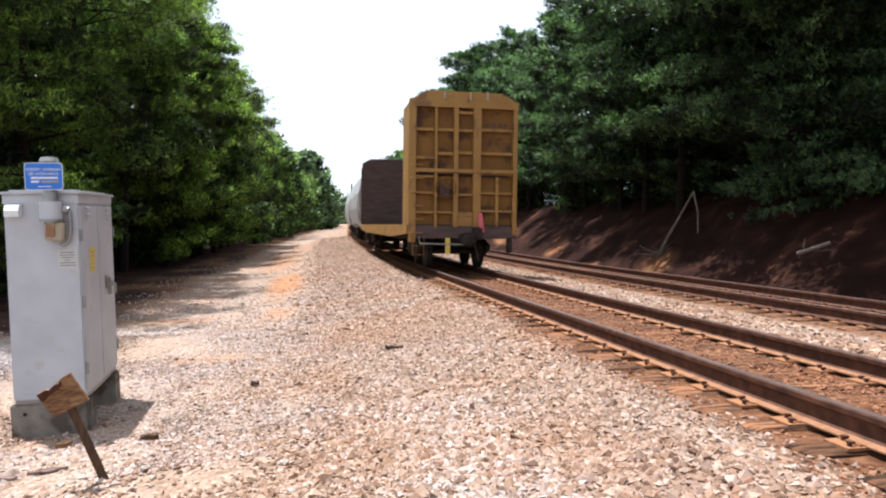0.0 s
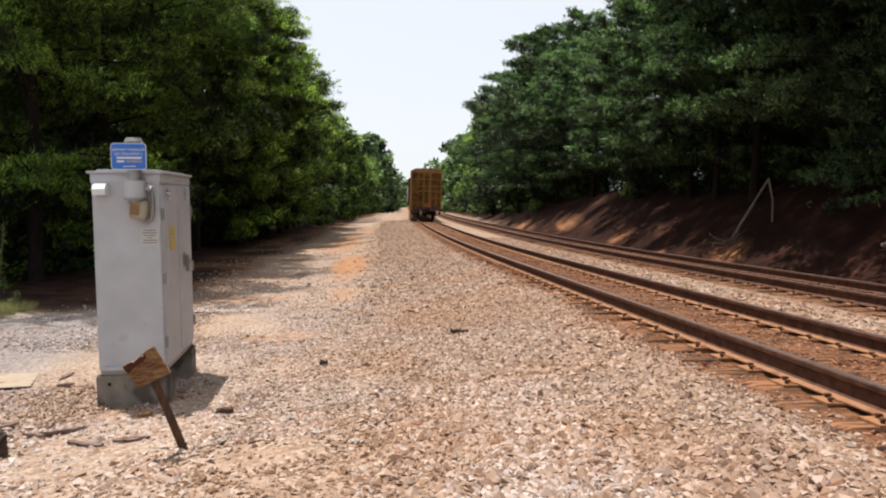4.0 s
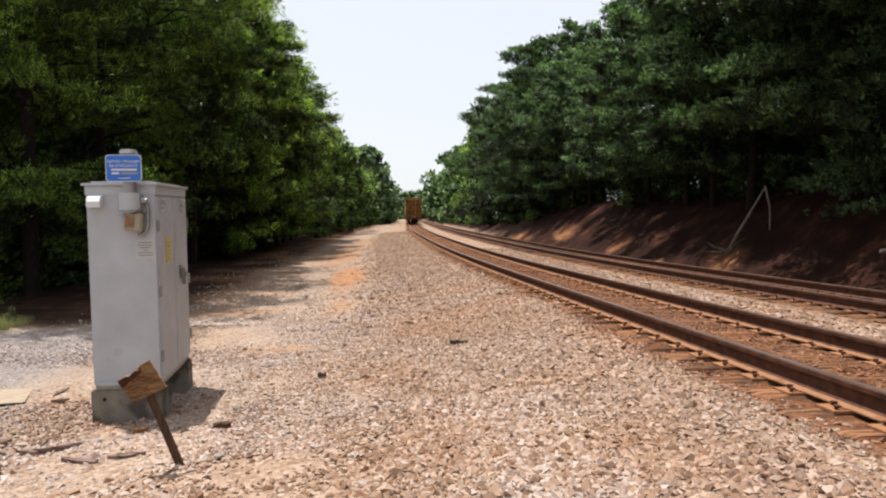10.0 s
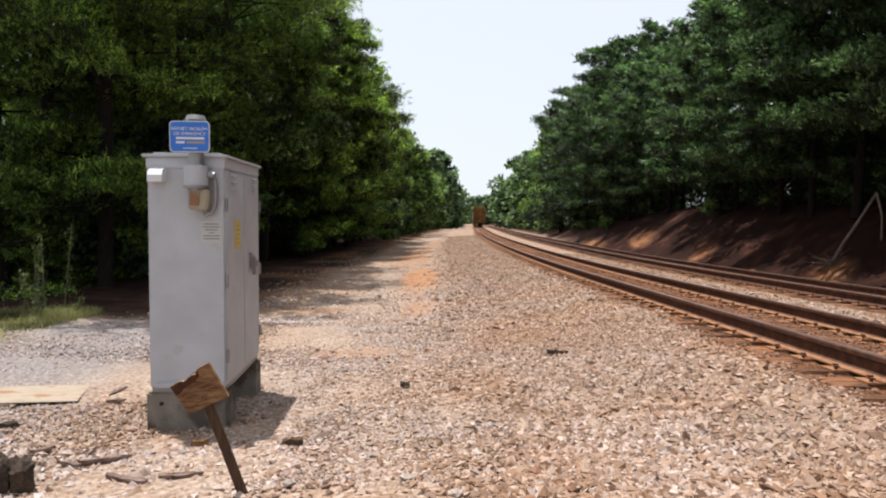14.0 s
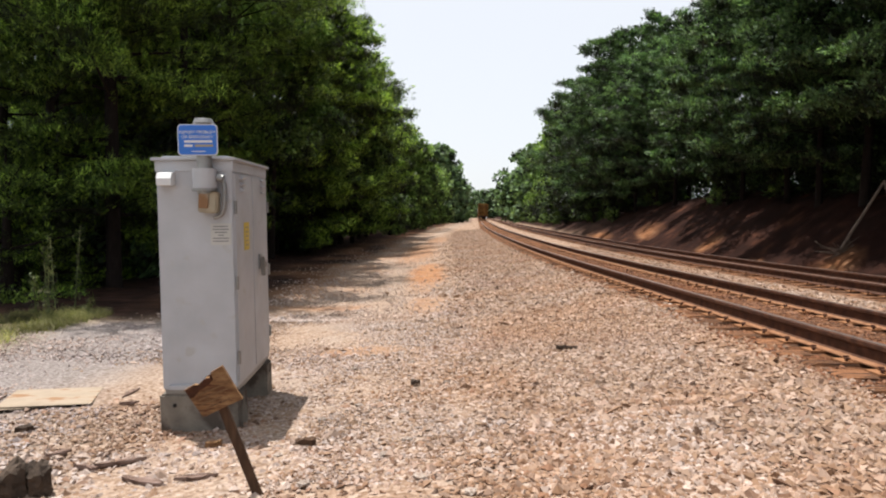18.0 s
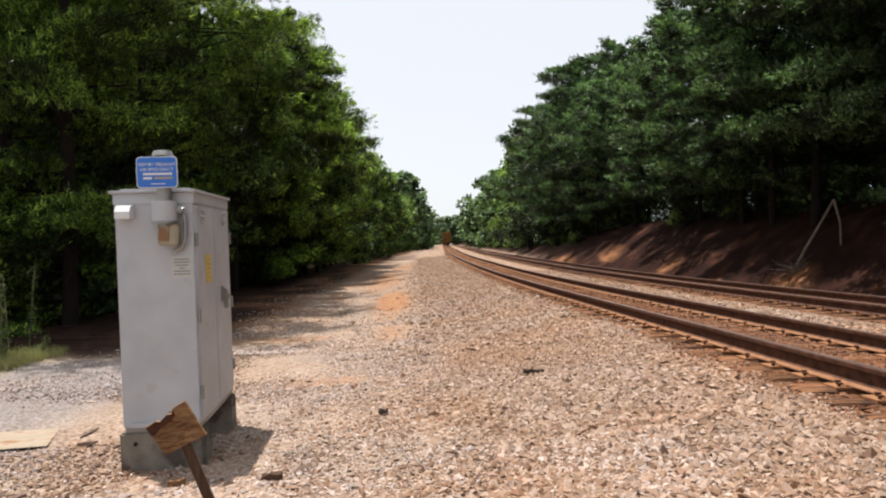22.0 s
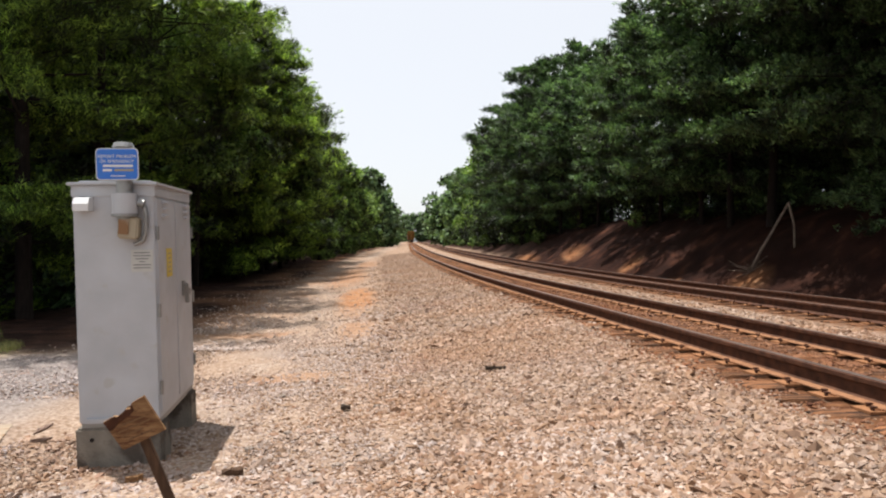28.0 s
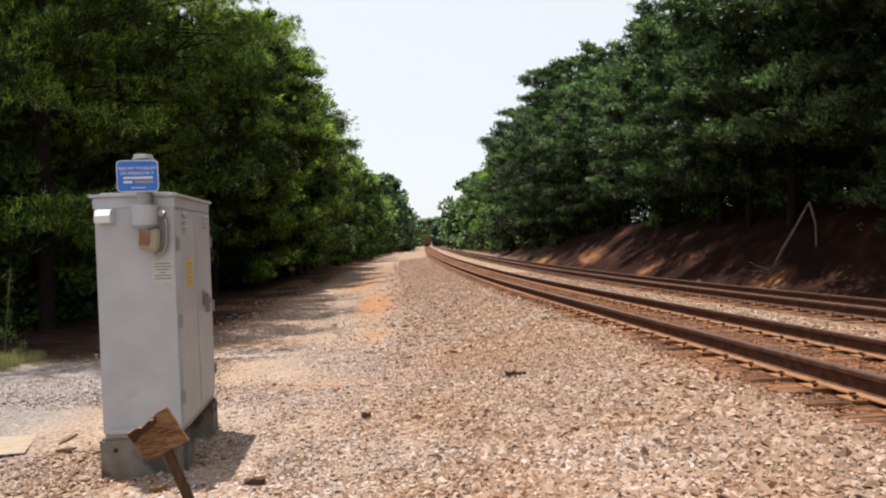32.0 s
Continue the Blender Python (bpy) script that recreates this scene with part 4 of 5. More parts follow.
def loose_rocks():
    """Single larger stones that lie apart on the path."""
    rng = np.random.default_rng(77)
    kinds = []
    for k in range(6):
        bm = bmesh.new()
        bmesh.ops.create_icosphere(bm, subdivisions=1, radius=1.0)
        for v in bm.verts:
            v.co *= rng.uniform(0.75, 1.15)
            v.co.z *= 0.55
            v.co.x *= 1.25
        me = bpy.data.meshes.new("stone")
        bm.to_mesh(me)
        me.materials.append(LOOSE_ROCK)
        kinds.append(me)
    for k in range(46):
        x, y, r = rng.uniform(-7.6, -3.4), 2.3 + 5.5 * rng.uniform(0, 1) ** 1.3, rng.uniform(0.022, 0.045)
        if abs(x + 5.39) < 0.5 and abs(y - 5.2) < 0.9:
            continue
        ob = new("loose_rock", kinds[k % 6])
        ob.matrix_world = pose(x, y, float(ground_z(x, y)) + r * 0.3, 0, 0, rng.uniform(0, 360)) @ Matrix.Diagonal((r, r, r, 1))
        tagged(ob, "pale angular loose rock lying on the gravel path", "rock", "loose rocks")


loose_rocks()


# ---- freight cars, which roll away ----
def axle_set(car, y):
    """A wheel set on its axle at y along the car."""
    bm = rod((-0.72, y, 0.46), (0.72, y, 0.46), 0.075, sides=12)
    axle = part("axle", bm, CAR_DARK, car)
    for s in (-1, 1):
        bm = rod((s * 0.69, y, 0.46), (s * 0.82, y, 0.46), 0.46, sides=28)
        add_rod(bm, (s * 0.66, y, 0.46), (s * 0.70, y, 0.46), 0.49, sides=28)
        part("wheel", bm, CAR_DARK, axle)


def truck_frame(car, y):
    for s in (-1, 1):
        bm = slab([(-1.15, 0.52), (-0.5, 0.30), (0.5, 0.30), (1.15, 0.52), (1.15, 0.66), (0.5, 0.80), (-0.5, 0.80), (-1.15, 0.66)], 0.14, pose(s * 0.98, y, 0, 0, 0, 90))
        part("side_frame", bm, CAR_DARK, car)
    part("bolster", box((2.0, 0.4, 0.28), (0, y, 0.66), bevel=0.03), CAR_DARK, car)
    for d in (-0.89, 0.89):
        axle_set(car, y + d)


def coupler(car, y, s):
    bm = box((0.26, 0.55, 0.24), (0, y - s * 0.2, 0.86), bevel=0.04)
    add_box(bm, (0.36, 0.24, 0.32), pose(0.03, y - s * 0.52, 0.86), 0.06)
    part("coupler", bm, CAR_DARK, car)


def flat_car():
    """Bulkhead flat car; its tail end is at y 0 and it heads along +y."""
    L, W = 19.6, 2.95
    car = thing("flat_car", pose(0, 0, 0), "yellow bulkhead flat car with an empty deck, last in the train", "freight car", "freight train")
    for y, front in ((0.25, -1), (L - 0.25, 1)):
        top = [(-W / 2, 1.15), (W / 2, 1.15), (W / 2, 4.50), (W / 2 - 0.45, 4.76), (-W / 2 + 0.45, 4.76), (-W / 2, 4.50)]
        wall = part("bulkhead", slab(top, 0.06, pose(0, y, 0)), CAR_GRIMY_SHADED if front < 0 else CAR_BROWN, car, "tall ribbed steel end wall")
        if front < 0:
            yo = y - 0.11
            for x, w, z0, z1 in ((-W / 2 + 0.09, 0.18, 0.75, 4.55), (-0.76, 0.07, 1.15, 4.4), (-0.22, 0.13, 1.15, 4.4), (0.36, 0.22, 1.15, 4.4), (W / 2 - 0.06, 0.12, 0.95, 4.5)):
                part("post", box((w, 0.20, z1 - z0), (x, yo, (z0 + z1) / 2), bevel=0.015), CAR_YELLOW, wall)
            part("post", box((0.09, 0.14, 1.35), (0.93, yo + 0.02, 1.85), bevel=0.012), CAR_YELLOW, wall)
            for x0, x1, zs in ((-1.28, -0.80, (1.55, 2.07, 2.5, 3.0, 3.75)), (-0.72, -0.28, (1.55, 2.0, 2.62, 3.12, 3.75)), (-0.15, 0.25, (1.45, 2.03, 2.62, 3.15, 3.75, 4.22)), (0.47, 1.34, (1.6, 2.08, 2.6, 3.15, 3.78))):
                for z in zs:
                    part("rib", box((x1 - x0 + 0.10, 0.15, 0.06 if z < 3 else 0.08), ((x0 + x1) / 2, yo + 0.035, z), bevel=0.012), CAR_YELLOW, wall)
            part("cross_beam", box((W - 0.2, 0.24, 0.10), (0, yo - 0.02, 2.66), bevel=0.015), CAR_YELLOW, wall)
            part("top_beam", slab([(-W / 2, 4.34), (W / 2, 4.34), (W / 2, 4.50), (W / 2 - 0.45, 4.76), (-W / 2 + 0.45, 4.76), (-W / 2, 4.50)], 0.22, pose(0, yo + 0.0, 0)), CAR_YELLOW, wall)
            # dark strip that draws the shadow under the cross beam
            part("shadow_strip", box((W - 0.5, 0.06, 0.09), (0, yo + 0.02, 2.565)), CAR_DARK, wall)
            for x in (-0.55, 0.15, 0.62):
                part("lug", box((0.035, 0.06, 0.20), (x, yo - 0.13, 4.64)), TAN_BOX, wall)
            for w, x in ((0.10, 0.68), (0.10, 0.84), (0.10, 1.02), (0.09, 1.16)):
                part("print_bar", box((w, 0.004, 0.07), (x, y - 0.034, 3.93)), CAR_BROWN, wall)
            part("panel", box((0.72, 0.10, 0.42), (0.08, yo + 0.01, 1.36), bevel=0.015), CAR_YELLOW, wall)
            part("side_wing", box((0.10, 1.3, 3.3), (-W / 2 + 0.05, y + 0.55, 2.83), bevel=0.02), CAR_YELLOW, wall)
            part("side_wing", box((0.10, 1.3, 3.3), (W / 2 - 0.05, y + 0.55, 2.83), bevel=0.02), CAR_YELLOW, wall)
            brake = part("brake_wheel", ring((-0.53, yo - 0.30, 2.2), (0, 1, 0), 0.27, 0.018), CAR_GRIMY_SHADED, wall, "round hand brake wheel")
            for a in (0, 60, 120):
                c, s = math.cos(radians(a)) * 0.29, math.sin(radians(a)) * 0.29
                part("spoke", rod((-0.53 - c, yo - 0.30, 2.2 - s), (-0.53 + c, yo - 0.30, 2.2 + s), 0.012, sides=6), CAR_GRIMY_SHADED, brake)
            part("brake_housing", box((0.26, 0.20, 0.34), (-0.53, yo - 0.15, 2.12), bevel=0.03), CAR_BROWN, wall)
            for i in range(6):
                bm = rod((-W / 2 - 0.02, yo - 0.14, 1.0 + 0.36 * i), (-W / 2 + 0.36, yo - 0.14, 1.0 + 0.36 * i), 0.012, sides=6)
                part("grab_iron", bm, CAR_YELLOW, wall)
            bm = rod((W / 2 + 0.12, yo + 0.4, 1.75), (W / 2 + 0.12, yo + 0.4, 2.55), 0.015, sides=6)
            for z in (1.75, 2.55):
                add_rod(bm, (W / 2 - 0.02, yo + 0.4, z), (W / 2 + 0.12, yo + 0.4, z), 0.015, sides=6)
            part("side_grab", bm, CAR_YELLOW, wall)
    part("deck", box((W, L - 0.3, 0.10), (0, L / 2, 1.17)), OLD_WOOD, car, "bare wooden deck")
    for s in (-1, 1):
        bm = slab([(-L / 2 + 0.2, 1.22), (L / 2 - 0.2, 1.22), (L / 2 - 0.2, 0.98), (L / 2 - 4.2, 0.84), (-L / 2 + 4.2, 0.84), (-L / 2 + 0.2, 0.98)], 0.10, pose(s * (W / 2), L / 2, 0, 0, 0, 90))
        part("side_sill", bm, CAR_YELLOW, car)
    for y in (0.22, L - 0.22):
        part("end_sill", box((W, 0.30, 0.34), (0, y, 1.02), bevel=0.02), CAR_BROWN, car)
    part("centre_sill", box((0.8, L - 0.6, 0.5), (0, L / 2, 0.88)), CAR_DARK, car)
    for y in (2.4, L - 2.4):
        truck_frame(car, y)
    coupler(car, 0.0, 1)
    coupler(car, L, -1)
    bm = rod((-1.2, -0.15, 0.72), (0.0, -0.2, 0.70), 0.02, sides=6)
    add_rod(bm, (-1.2, -0.15, 0.72), (-1.2, 0.1, 0.9), 0.02, sides=6)
    part("uncoupling_lever", bm, GALVANISED, car)
    bm = bmesh.new()
    for x in (-1.38, -1.08):
        add_rod(bm, (x, -0.02, 0.40), (x, -0.02, 1.0), 0.013, sides=6)
    for z in (0.42, 0.66):
        add_rod(bm, (-1.38, -0.02, z), (-1.08, -0.02, z), 0.012, sides=6)
    part("step", bm, CAR_GRIMY_SHADED, car, "grimy yellow sill step")
    part("step_box", box((0.14, 0.16, 0.40), (1.28, 0.08, 0.68), bevel=0.02), CAR_DARK, car)
    part("air_hose", rod((0.22, -0.28, 0.8), (0.34, -0.32, 0.28), 0.03, sides=8), CAR_DARK, car)
    part("yellow_tag", box((0.13, 0.02, 0.42), (-0.46, -0.14, 0.66), bevel=0.004), YELLOW_LABEL, car, "bright yellow plastic tag")
    device = part("rear_end_device", box((0.28, 0.20, 0.34), (0.26, -0.48, 1.0), bevel=0.04), CAR_DARK, car, "end-of-train telemetry box")
    part("flag", box((0.15, 0.04, 0.52), (0.34, -0.52, 1.27), (0, -8, 0), 0.02), RED_FLAG, device, "faded red flag")
    return car


def hopper_car(m):
    """Covered hopper with curved sides; tail at y 0."""
    L = 16.5
    car = thing("hopper_car", m, "white covered hopper freight car with curved sides", "freight car", "freight train")
    prof = [(-1.45, 1.25), (-1.60, 2.2), (-1.62, 3.0), (-1.45, 3.9), (-1.0, 4.45), (-0.5, 4.6), (0.5, 4.6), (1.0, 4.45), (1.45, 3.9), (1.62, 3.0), (1.60, 2.2), (1.45, 1.25)]
    bm = bmesh.new()
    ends = [[bm.verts.new((x, y, z)) for x, z in prof] for y in (0.9, 1.9, L - 1.9, L - 0.9)]
    for v in ends[0] + ends[3]:
        v.co.x *= 0.96
        if v.co.z < 2.5:
            v.co.y += (1.0 if v.co.y < L / 2 else -1.0)
    for a, b in zip(ends, ends[1:]):
        for i in range(len(prof)):
            j = (i + 1) % len(prof)
            bm.faces.new((a[i], a[j], b[j], b[i]))
    bm.faces.new(ends[0][::-1])
    bm.faces.new(ends[-1])
    part("body", bm, CAR_WHITE, car)
    part("walkway", box((1.1, L - 2, 0.06), (0, L / 2, 4.72)), GALVANISED, car)
    part("centre_sill", box((0.8, L - 0.4, 0.4), (0, L / 2, 0.95)), CAR_DARK, car)
    for y in (0.5, L - 0.5):
        part("end_platform", box((2.9, 0.9, 0.12), (0, y, 1.2)), CAR_WHITE, car)
        for x in (-1.4, 1.4):
            part("ladder", box((0.06, 0.06, 3.2), (x, y, 2.8)), CAR_DARK, car)
    for y in (L * 0.28, L * 0.5, L * 0.72):
        bm = bmesh.new()
        bmesh.ops.create_cone(bm, cap_ends=True, segments=4, radius1=0.5, radius2=1.7, depth=0.8, matrix=pose(0, y, 0.9, 0, 0, 45))
        part("hopper_bay", bm, CAR_WHITE, car)
    for y in (2.0, L - 2.0):
        truck_frame(car, y)
    coupler(car, 0.1, 1)
    coupler(car, L - 0.1, -1)
    return car


def on_track(y, length):
    """The pose of a car whose tail is at y, on the near track."""
    a = Vector((float(track_x(y)), y, float(track_z(y))))
    b = Vector((float(track_x(y + length)), y + length, float(track_z(y + length))))
    d = b - a
    return Matrix.Translation(a) @ pose(0, 0, 0, 0, 0, -math.degrees(math.atan2(d.x, d.y))) @ pose(0, 0, 0, math.degrees(math.atan2(d.z, Vector((d.x, d.y)).length)), 0, 0)


flat = flat_car()
hopper = hopper_car(pose(0, 0, 0))
train = [(flat, 0.0, 19.6), (hopper, 20.6, 16.5)] + [(copy_thing(hopper, pose(0, 0, 0)), 20.6 + 17.3 * i, 16.5) for i in (1, 2, 3)]


# ---- trees ----
def limb_mesh(segments, mat, sides=6):
    """Tapered rods in one mesh: (a, b, radius at a, radius at b)."""
    verts, faces = [], []
    for a, b, ra, rb in segments:
        a, b = np.array(a), np.array(b)
        d = (b - a) / (np.linalg.norm(b - a) + 1e-9)
        u = np.cross(d, (0.3, 0.9, 0.2))
        u /= np.linalg.norm(u) + 1e-9
        w = np.cross(d, u)
        base = len(verts)
        for p, r in ((a, ra), (b, rb)):
            for k in range(sides):
                t = 2 * math.pi * k / sides
                verts.append(p + r * (math.cos(t) * u + math.sin(t) * w))
        for k in range(sides):
            faces.append((base + k, base + (k + 1) % sides, base + sides + (k + 1) % sides, base + sides + k))
    return fast_mesh("wood", verts, faces, mat, True)


def tuft_mesh(name, points, ways, rng, blades, length, width, spread, mat, tumble=0.5):
    """Sprays of narrow blades at the points, roughly along the ways."""
    n = len(points)
    d = np.repeat(np.asarray(ways), blades, 0) + rng.normal(0, spread, (n * blades, 3))
    d /= np.linalg.norm(d, axis=1, keepdims=True) + 1e-9
    p = np.repeat(np.asarray(points), blades, 0) + rng.normal(0, length * 0.25, (n * blades, 3))
    ln = rng.uniform(0.6, 1.2, (n * blades, 1)) * length
    side = np.cross(d, np.array([0.0, 0.0, 1.0]) + rng.normal(0, tumble, (n * blades, 3)))
    side /= np.linalg.norm(side, axis=1, keepdims=True) + 1e-9
    w = width * rng.uniform(0.7, 1.3, (n * blades, 1))
    v = np.stack([p - d * ln * 0.5 - side * w, p - d * ln * 0.35 + side * w, p + d * ln * 0.5], 1).reshape(-1, 3)
    f = np.arange(3 * n * blades).reshape(-1, 3)
    return fast_mesh(name, v, f, mat)


def pine(seed, H, R, low, mat, density=1.0, blades=7, blade=0.25, wide=0.022, gap=1.3, skirt=0.62, belly=0.3, tufts=16):
    """A tall pine whose limbs carry flat plumes of needles, with dark gaps between. low: the height of the lowest limbs."""
    rng = np.random.default_rng(seed)
    segs, pts, ways = [], [], []
    lean = rng.normal(0, 0.015, 2)
    trunk = lambda z: np.array([lean[0] * z, lean[1] * z, z])
    for i in range(8):
        a, b = H * i / 8, H * (i + 1) / 8
        segs.append((trunk(a), trunk(b), 0.15 * (1 - a / H) + 0.02, 0.15 * (1 - b / H) + 0.02))
    z = low
    while z < H - 0.25:
        s = (z - low) / (H - low)
        reach = R * (skirt + (1 - skirt) * min(1, s / belly)) * ((1 - s) / (1 - 0.7 * belly)) ** 0.6 + 0.35
        first = rng.uniform(0, 2 * np.pi)
        count = rng.integers(5, 7)
        for k in range(count):
            a = first + 2 * np.pi * (k + rng.uniform(-0.3, 0.3)) / count
            L = reach * rng.uniform(0.62, 1.15)
            rise = rng.uniform(-0.16, 0.22) + 0.4 * s
            out = np.array([np.cos(a), np.sin(a), 0])
            across = np.array([-np.sin(a), np.cos(a), 0])
            start = trunk(z + rng.uniform(-0.4, 0.4))
            end = start + out * L + np.array([0, 0, rise * L])
            segs.append((start, end, 0.045 * (1 - 0.6 * s), 0.008))
            plumes = max(3, int(density * (2.5 + 1.7 * L)))
            t = 1 - 0.72 * rng.uniform(0, 1, plumes) ** 1.3
            side = np.where(np.arange(plumes) % 2, 1, -1) * rng.uniform(0.2, 1.0, plumes)
            middle = start + (end - start) * t[:, None] + across * (side * (0.34 * L * (1.1 - t) + 0.12))[:, None]
            middle[:, 2] += rng.normal(0, 0.10, plumes) - 0.10 * (t > 0.8)
            size = rng.uniform(0.34, 0.60, plumes) * (0.72 + 0.07 * L)
            off = rng.normal(0, 0.62, (plumes, tufts, 3)) * np.array([1, 1, 0.36])
            pts.append((middle[:, None] + off * size[:, None, None]).reshape(-1, 3))
            ways.append((off * 0.7 + out * 0.45 + np.array([0, 0, 0.5])).reshape(-1, 3))
        z += gap * rng.uniform(0.42, 0.72) * (1 + 0.02 * H)
    pts, ways = np.concatenate(pts), np.concatenate(ways)
    return limb_mesh(segs, BARK), tuft_mesh("crown", pts, ways, rng, blades, blade, wide, 0.5, mat)


def broadleaf(seed, H, R, mat, count=5200, leaf=0.30, low=0.12):
    rng = np.random.default_rng(seed)
    segs, pts = [], []
    segs.append(((0, 0, 0), (0.1, 0, H * 0.4), 0.2, 0.14))
    blobs = []
    for k in range(26):
        a, r, z = rng.uniform(0, 2 * np.pi), R * math.sqrt(rng.uniform(0.05, 1)) * 0.85, H * rng.uniform(low, 0.97)
        r *= max(0.25, math.sqrt(max(0.0, 1 - ((z / H - 0.45) / 0.58) ** 2)))
        c = np.array([r * np.cos(a), r * np.sin(a), z])
        blobs.append((c, R * rng.uniform(0.22, 0.42)))
        segs.append(((0.1, 0, min(z, H * 0.4) * 0.9), c, 0.07, 0.015))
    for c, r in blobs:
        m = count // len(blobs)
        d = rng.normal(0, 1, (m, 3))
        d /= np.linalg.norm(d, axis=1, keepdims=True)
        pts.append(c + d * r * rng.uniform(0.55, 1.08, (m, 1)) * np.array([1, 1, 0.75]))
    pts = np.concatenate(pts)
    ways = rng.normal(0, 1, pts.shape) + np.array([0, 0, -0.2])
    return limb_mesh(segs, BARK), tuft_mesh("crown", pts, ways, rng, 3, leaf, leaf * 0.34, 0.9, mat, 1.0)


def plant_tree(name, meshes, x, y, turn, size, label, group, z=None):
    ob = new(name)
    ob.matrix_world = Matrix.Translation((x, y, (float(ground_z(x, y)) - 0.1) if z is None else z)) @ pose(0, 0, 0, 0, 0, turn) @ Matrix.Diagonal((size, size, size, 1))
    tagged(ob, label, "tree", group)
    part("trunk", meshes[0], BARK, ob)
    part("crown", meshes[1], BARK, ob)
    return ob


def woods():
    rnd = random.Random(11)
    left_near = [pine(20 + i, 14.5 + i, 4.4, 2.0, NEEDLES_LEFT, 1.6, 12, 0.15, 0.013, 1.5, 0.26, 0.58, 17) for i in range(2)]
    left_edge = [pine(27, 13.5, 4.7, 2.8, NEEDLES_LEFT, 1.9, 12, 0.15, 0.015, 1.2, 0.78, 0.3, 18)]
    left = [pine(23 + i, 13.0 + i, 4.4, 1.3, NEEDLES_LEFT, 1.7, 7, 0.24, 0.027, 1.7, 0.36, 0.5) for i in range(2)]
    left_back = [pine(25, 15.0, 4.3, 0.5, NEEDLES_LEFT, 0.6, 5, 0.36, 0.05, tufts=9)]
    right_near = [pine(40 + i, 16.5 + i, 6.3, 3.4, NEEDLES_RIGHT, 1.7, 10, 0.17, 0.018, 1.3, 0.56, 0.40) for i in range(2)]
    right_high = [pine(56 + i, 17.5, 8.2, 5.6, NEEDLES_RIGHT, 1.9, 10, 0.17, 0.020, 1.2, 0.75, 0.45) for i in range(2)]
    right = [pine(43 + i, 15.0 + i, 6.2, 2.4, NEEDLES_RIGHT, 1.3, 7, 0.27, 0.036, 1.8, 0.50) for i in range(2)]
    right_back = [pine(47, 15.0, 5.0, 0.3, NEEDLES_RIGHT, 0.5, 5, 0.42, 0.06, tufts=9)]
    young = [pine(50 + i, 4.5 + i, 2.5, 0.1, NEEDLES_RIGHT, 0.5, 5, 0.36, 0.065, tufts=9) for i in range(2)]
    understory = [pine(53 + i, 4.8 + i, 2.6, 0.2, NEEDLES_RIGHT, 0.9, 9, 0.17, 0.02, 1.2, 0.7, 0.3, 13) for i in range(2)]
    low_pine = [pine(58 + i, 3.6 + i, 1.9, 0.2, NEEDLES_LEFT, 1.1, 9, 0.15, 0.018, 1.2, 0.75, 0.3, 13) for i in range(2)]
    leafy = [broadleaf(60 + i, 9 + i, 3.6, LEAVES, 4200, 0.32) for i in range(2)]
    leafy_near = [broadleaf(66, 10.5, 3.3, LEAVES, 15000, 0.15, 0.38)]
    far = [broadleaf(70 + i, 15, 6.5, HAZED_LEAVES, 1800, 0.95) for i in range(2)]
    brush = [broadleaf(80 + i, 2.4 + 0.5 * i, 1.5, BRUSH_LEAVES, 1000, 0.18) for i in range(2)]

    def row(kind, name, label, group, spots, size=(0.9, 1.1)):
        for u, y in spots:
            x, y = float(track_x(y)) + u + rnd.uniform(-0.5, 0.5), y + rnd.uniform(-0.8, 0.8)
            plant_tree(name, rnd.choice(kind), x, y, rnd.uniform(0, 360), rnd.uniform(*size), label, group, float(ground_z(x, y)) - (2.5 if kind is far else 0.1))

    row(left_near, "pine_tree", "tall green pine with branches down to the ground at the path", "pines beside the path",
        [(-11.9, 15.4), (-12.0, 20), (-11.9, 25), (-13.6, 15.3)])
    row(left_edge, "pine_tree", "green pine with wide low limbs beside the parking lot", "pines beside the path", [(-15.5, 17.3)])
    row(left, "pine_tree", "tall green pine with branches down to the ground at the path", "pines beside the path",
        [(-11.6, 30.5), (-10.9, 33), (-10.9, 39), (-11, 45.5), (-11, 53), (-12, 36), (-12, 42), (-12, 49), (-11.8, 57), (-11.6, 66)])
    row(right_near, "pine_tree", "tall bluish green pine overhanging the red bank", "pines on the bank",
        [(11.6, 19), (11.3, 24)])
    # the row past u 15 is added to close the canopy and deepen shade
    row(right_high, "pine_tree", "tall bluish green pine with high limbs over the bank", "pines on the bank",
        [(12.2, 5), (11.9, 9.5), (11.8, 14), (15.6, 3), (15.8, 7.5), (15.6, 12), (15.8, 16.5), (15.4, 21)])
    row(right, "pine_tree", "tall bluish green pine overhanging the red bank", "pines on the bank",
        [(13.6, 17.5), (12.6, 21.5)])
    row(right, "pine_tree", "tall bluish green pine overhanging the red bank", "pines on the bank",
        [(11.6, 28), (11.8, 32), (12.2, 37), (12.4, 42)], (0.81, 0.88))
    row(left_back, "pine_tree", "shaded green pine deeper in the woods", "pines beside the path",
        [(-15.6, 22.5), (-15.6, 27.5), (-15.6, 33), (-15.6, 39), (-16, 46), (-19, 26), (-20, 33), (-20, 41)])
    row(right_back, "pine_tree", "shaded bluish green pine deeper in the woods", "pines on the bank",
        [(16.5, 5), (16.5, 9.5), (16.5, 14), (16.5, 19), (16.5, 24), (17.5, 30), (18, 37), (18, 45), (21, 7), (21, 12), (21, 17), (21, 23), (21, 30), (26, 10), (26, 17), (26, 25)])
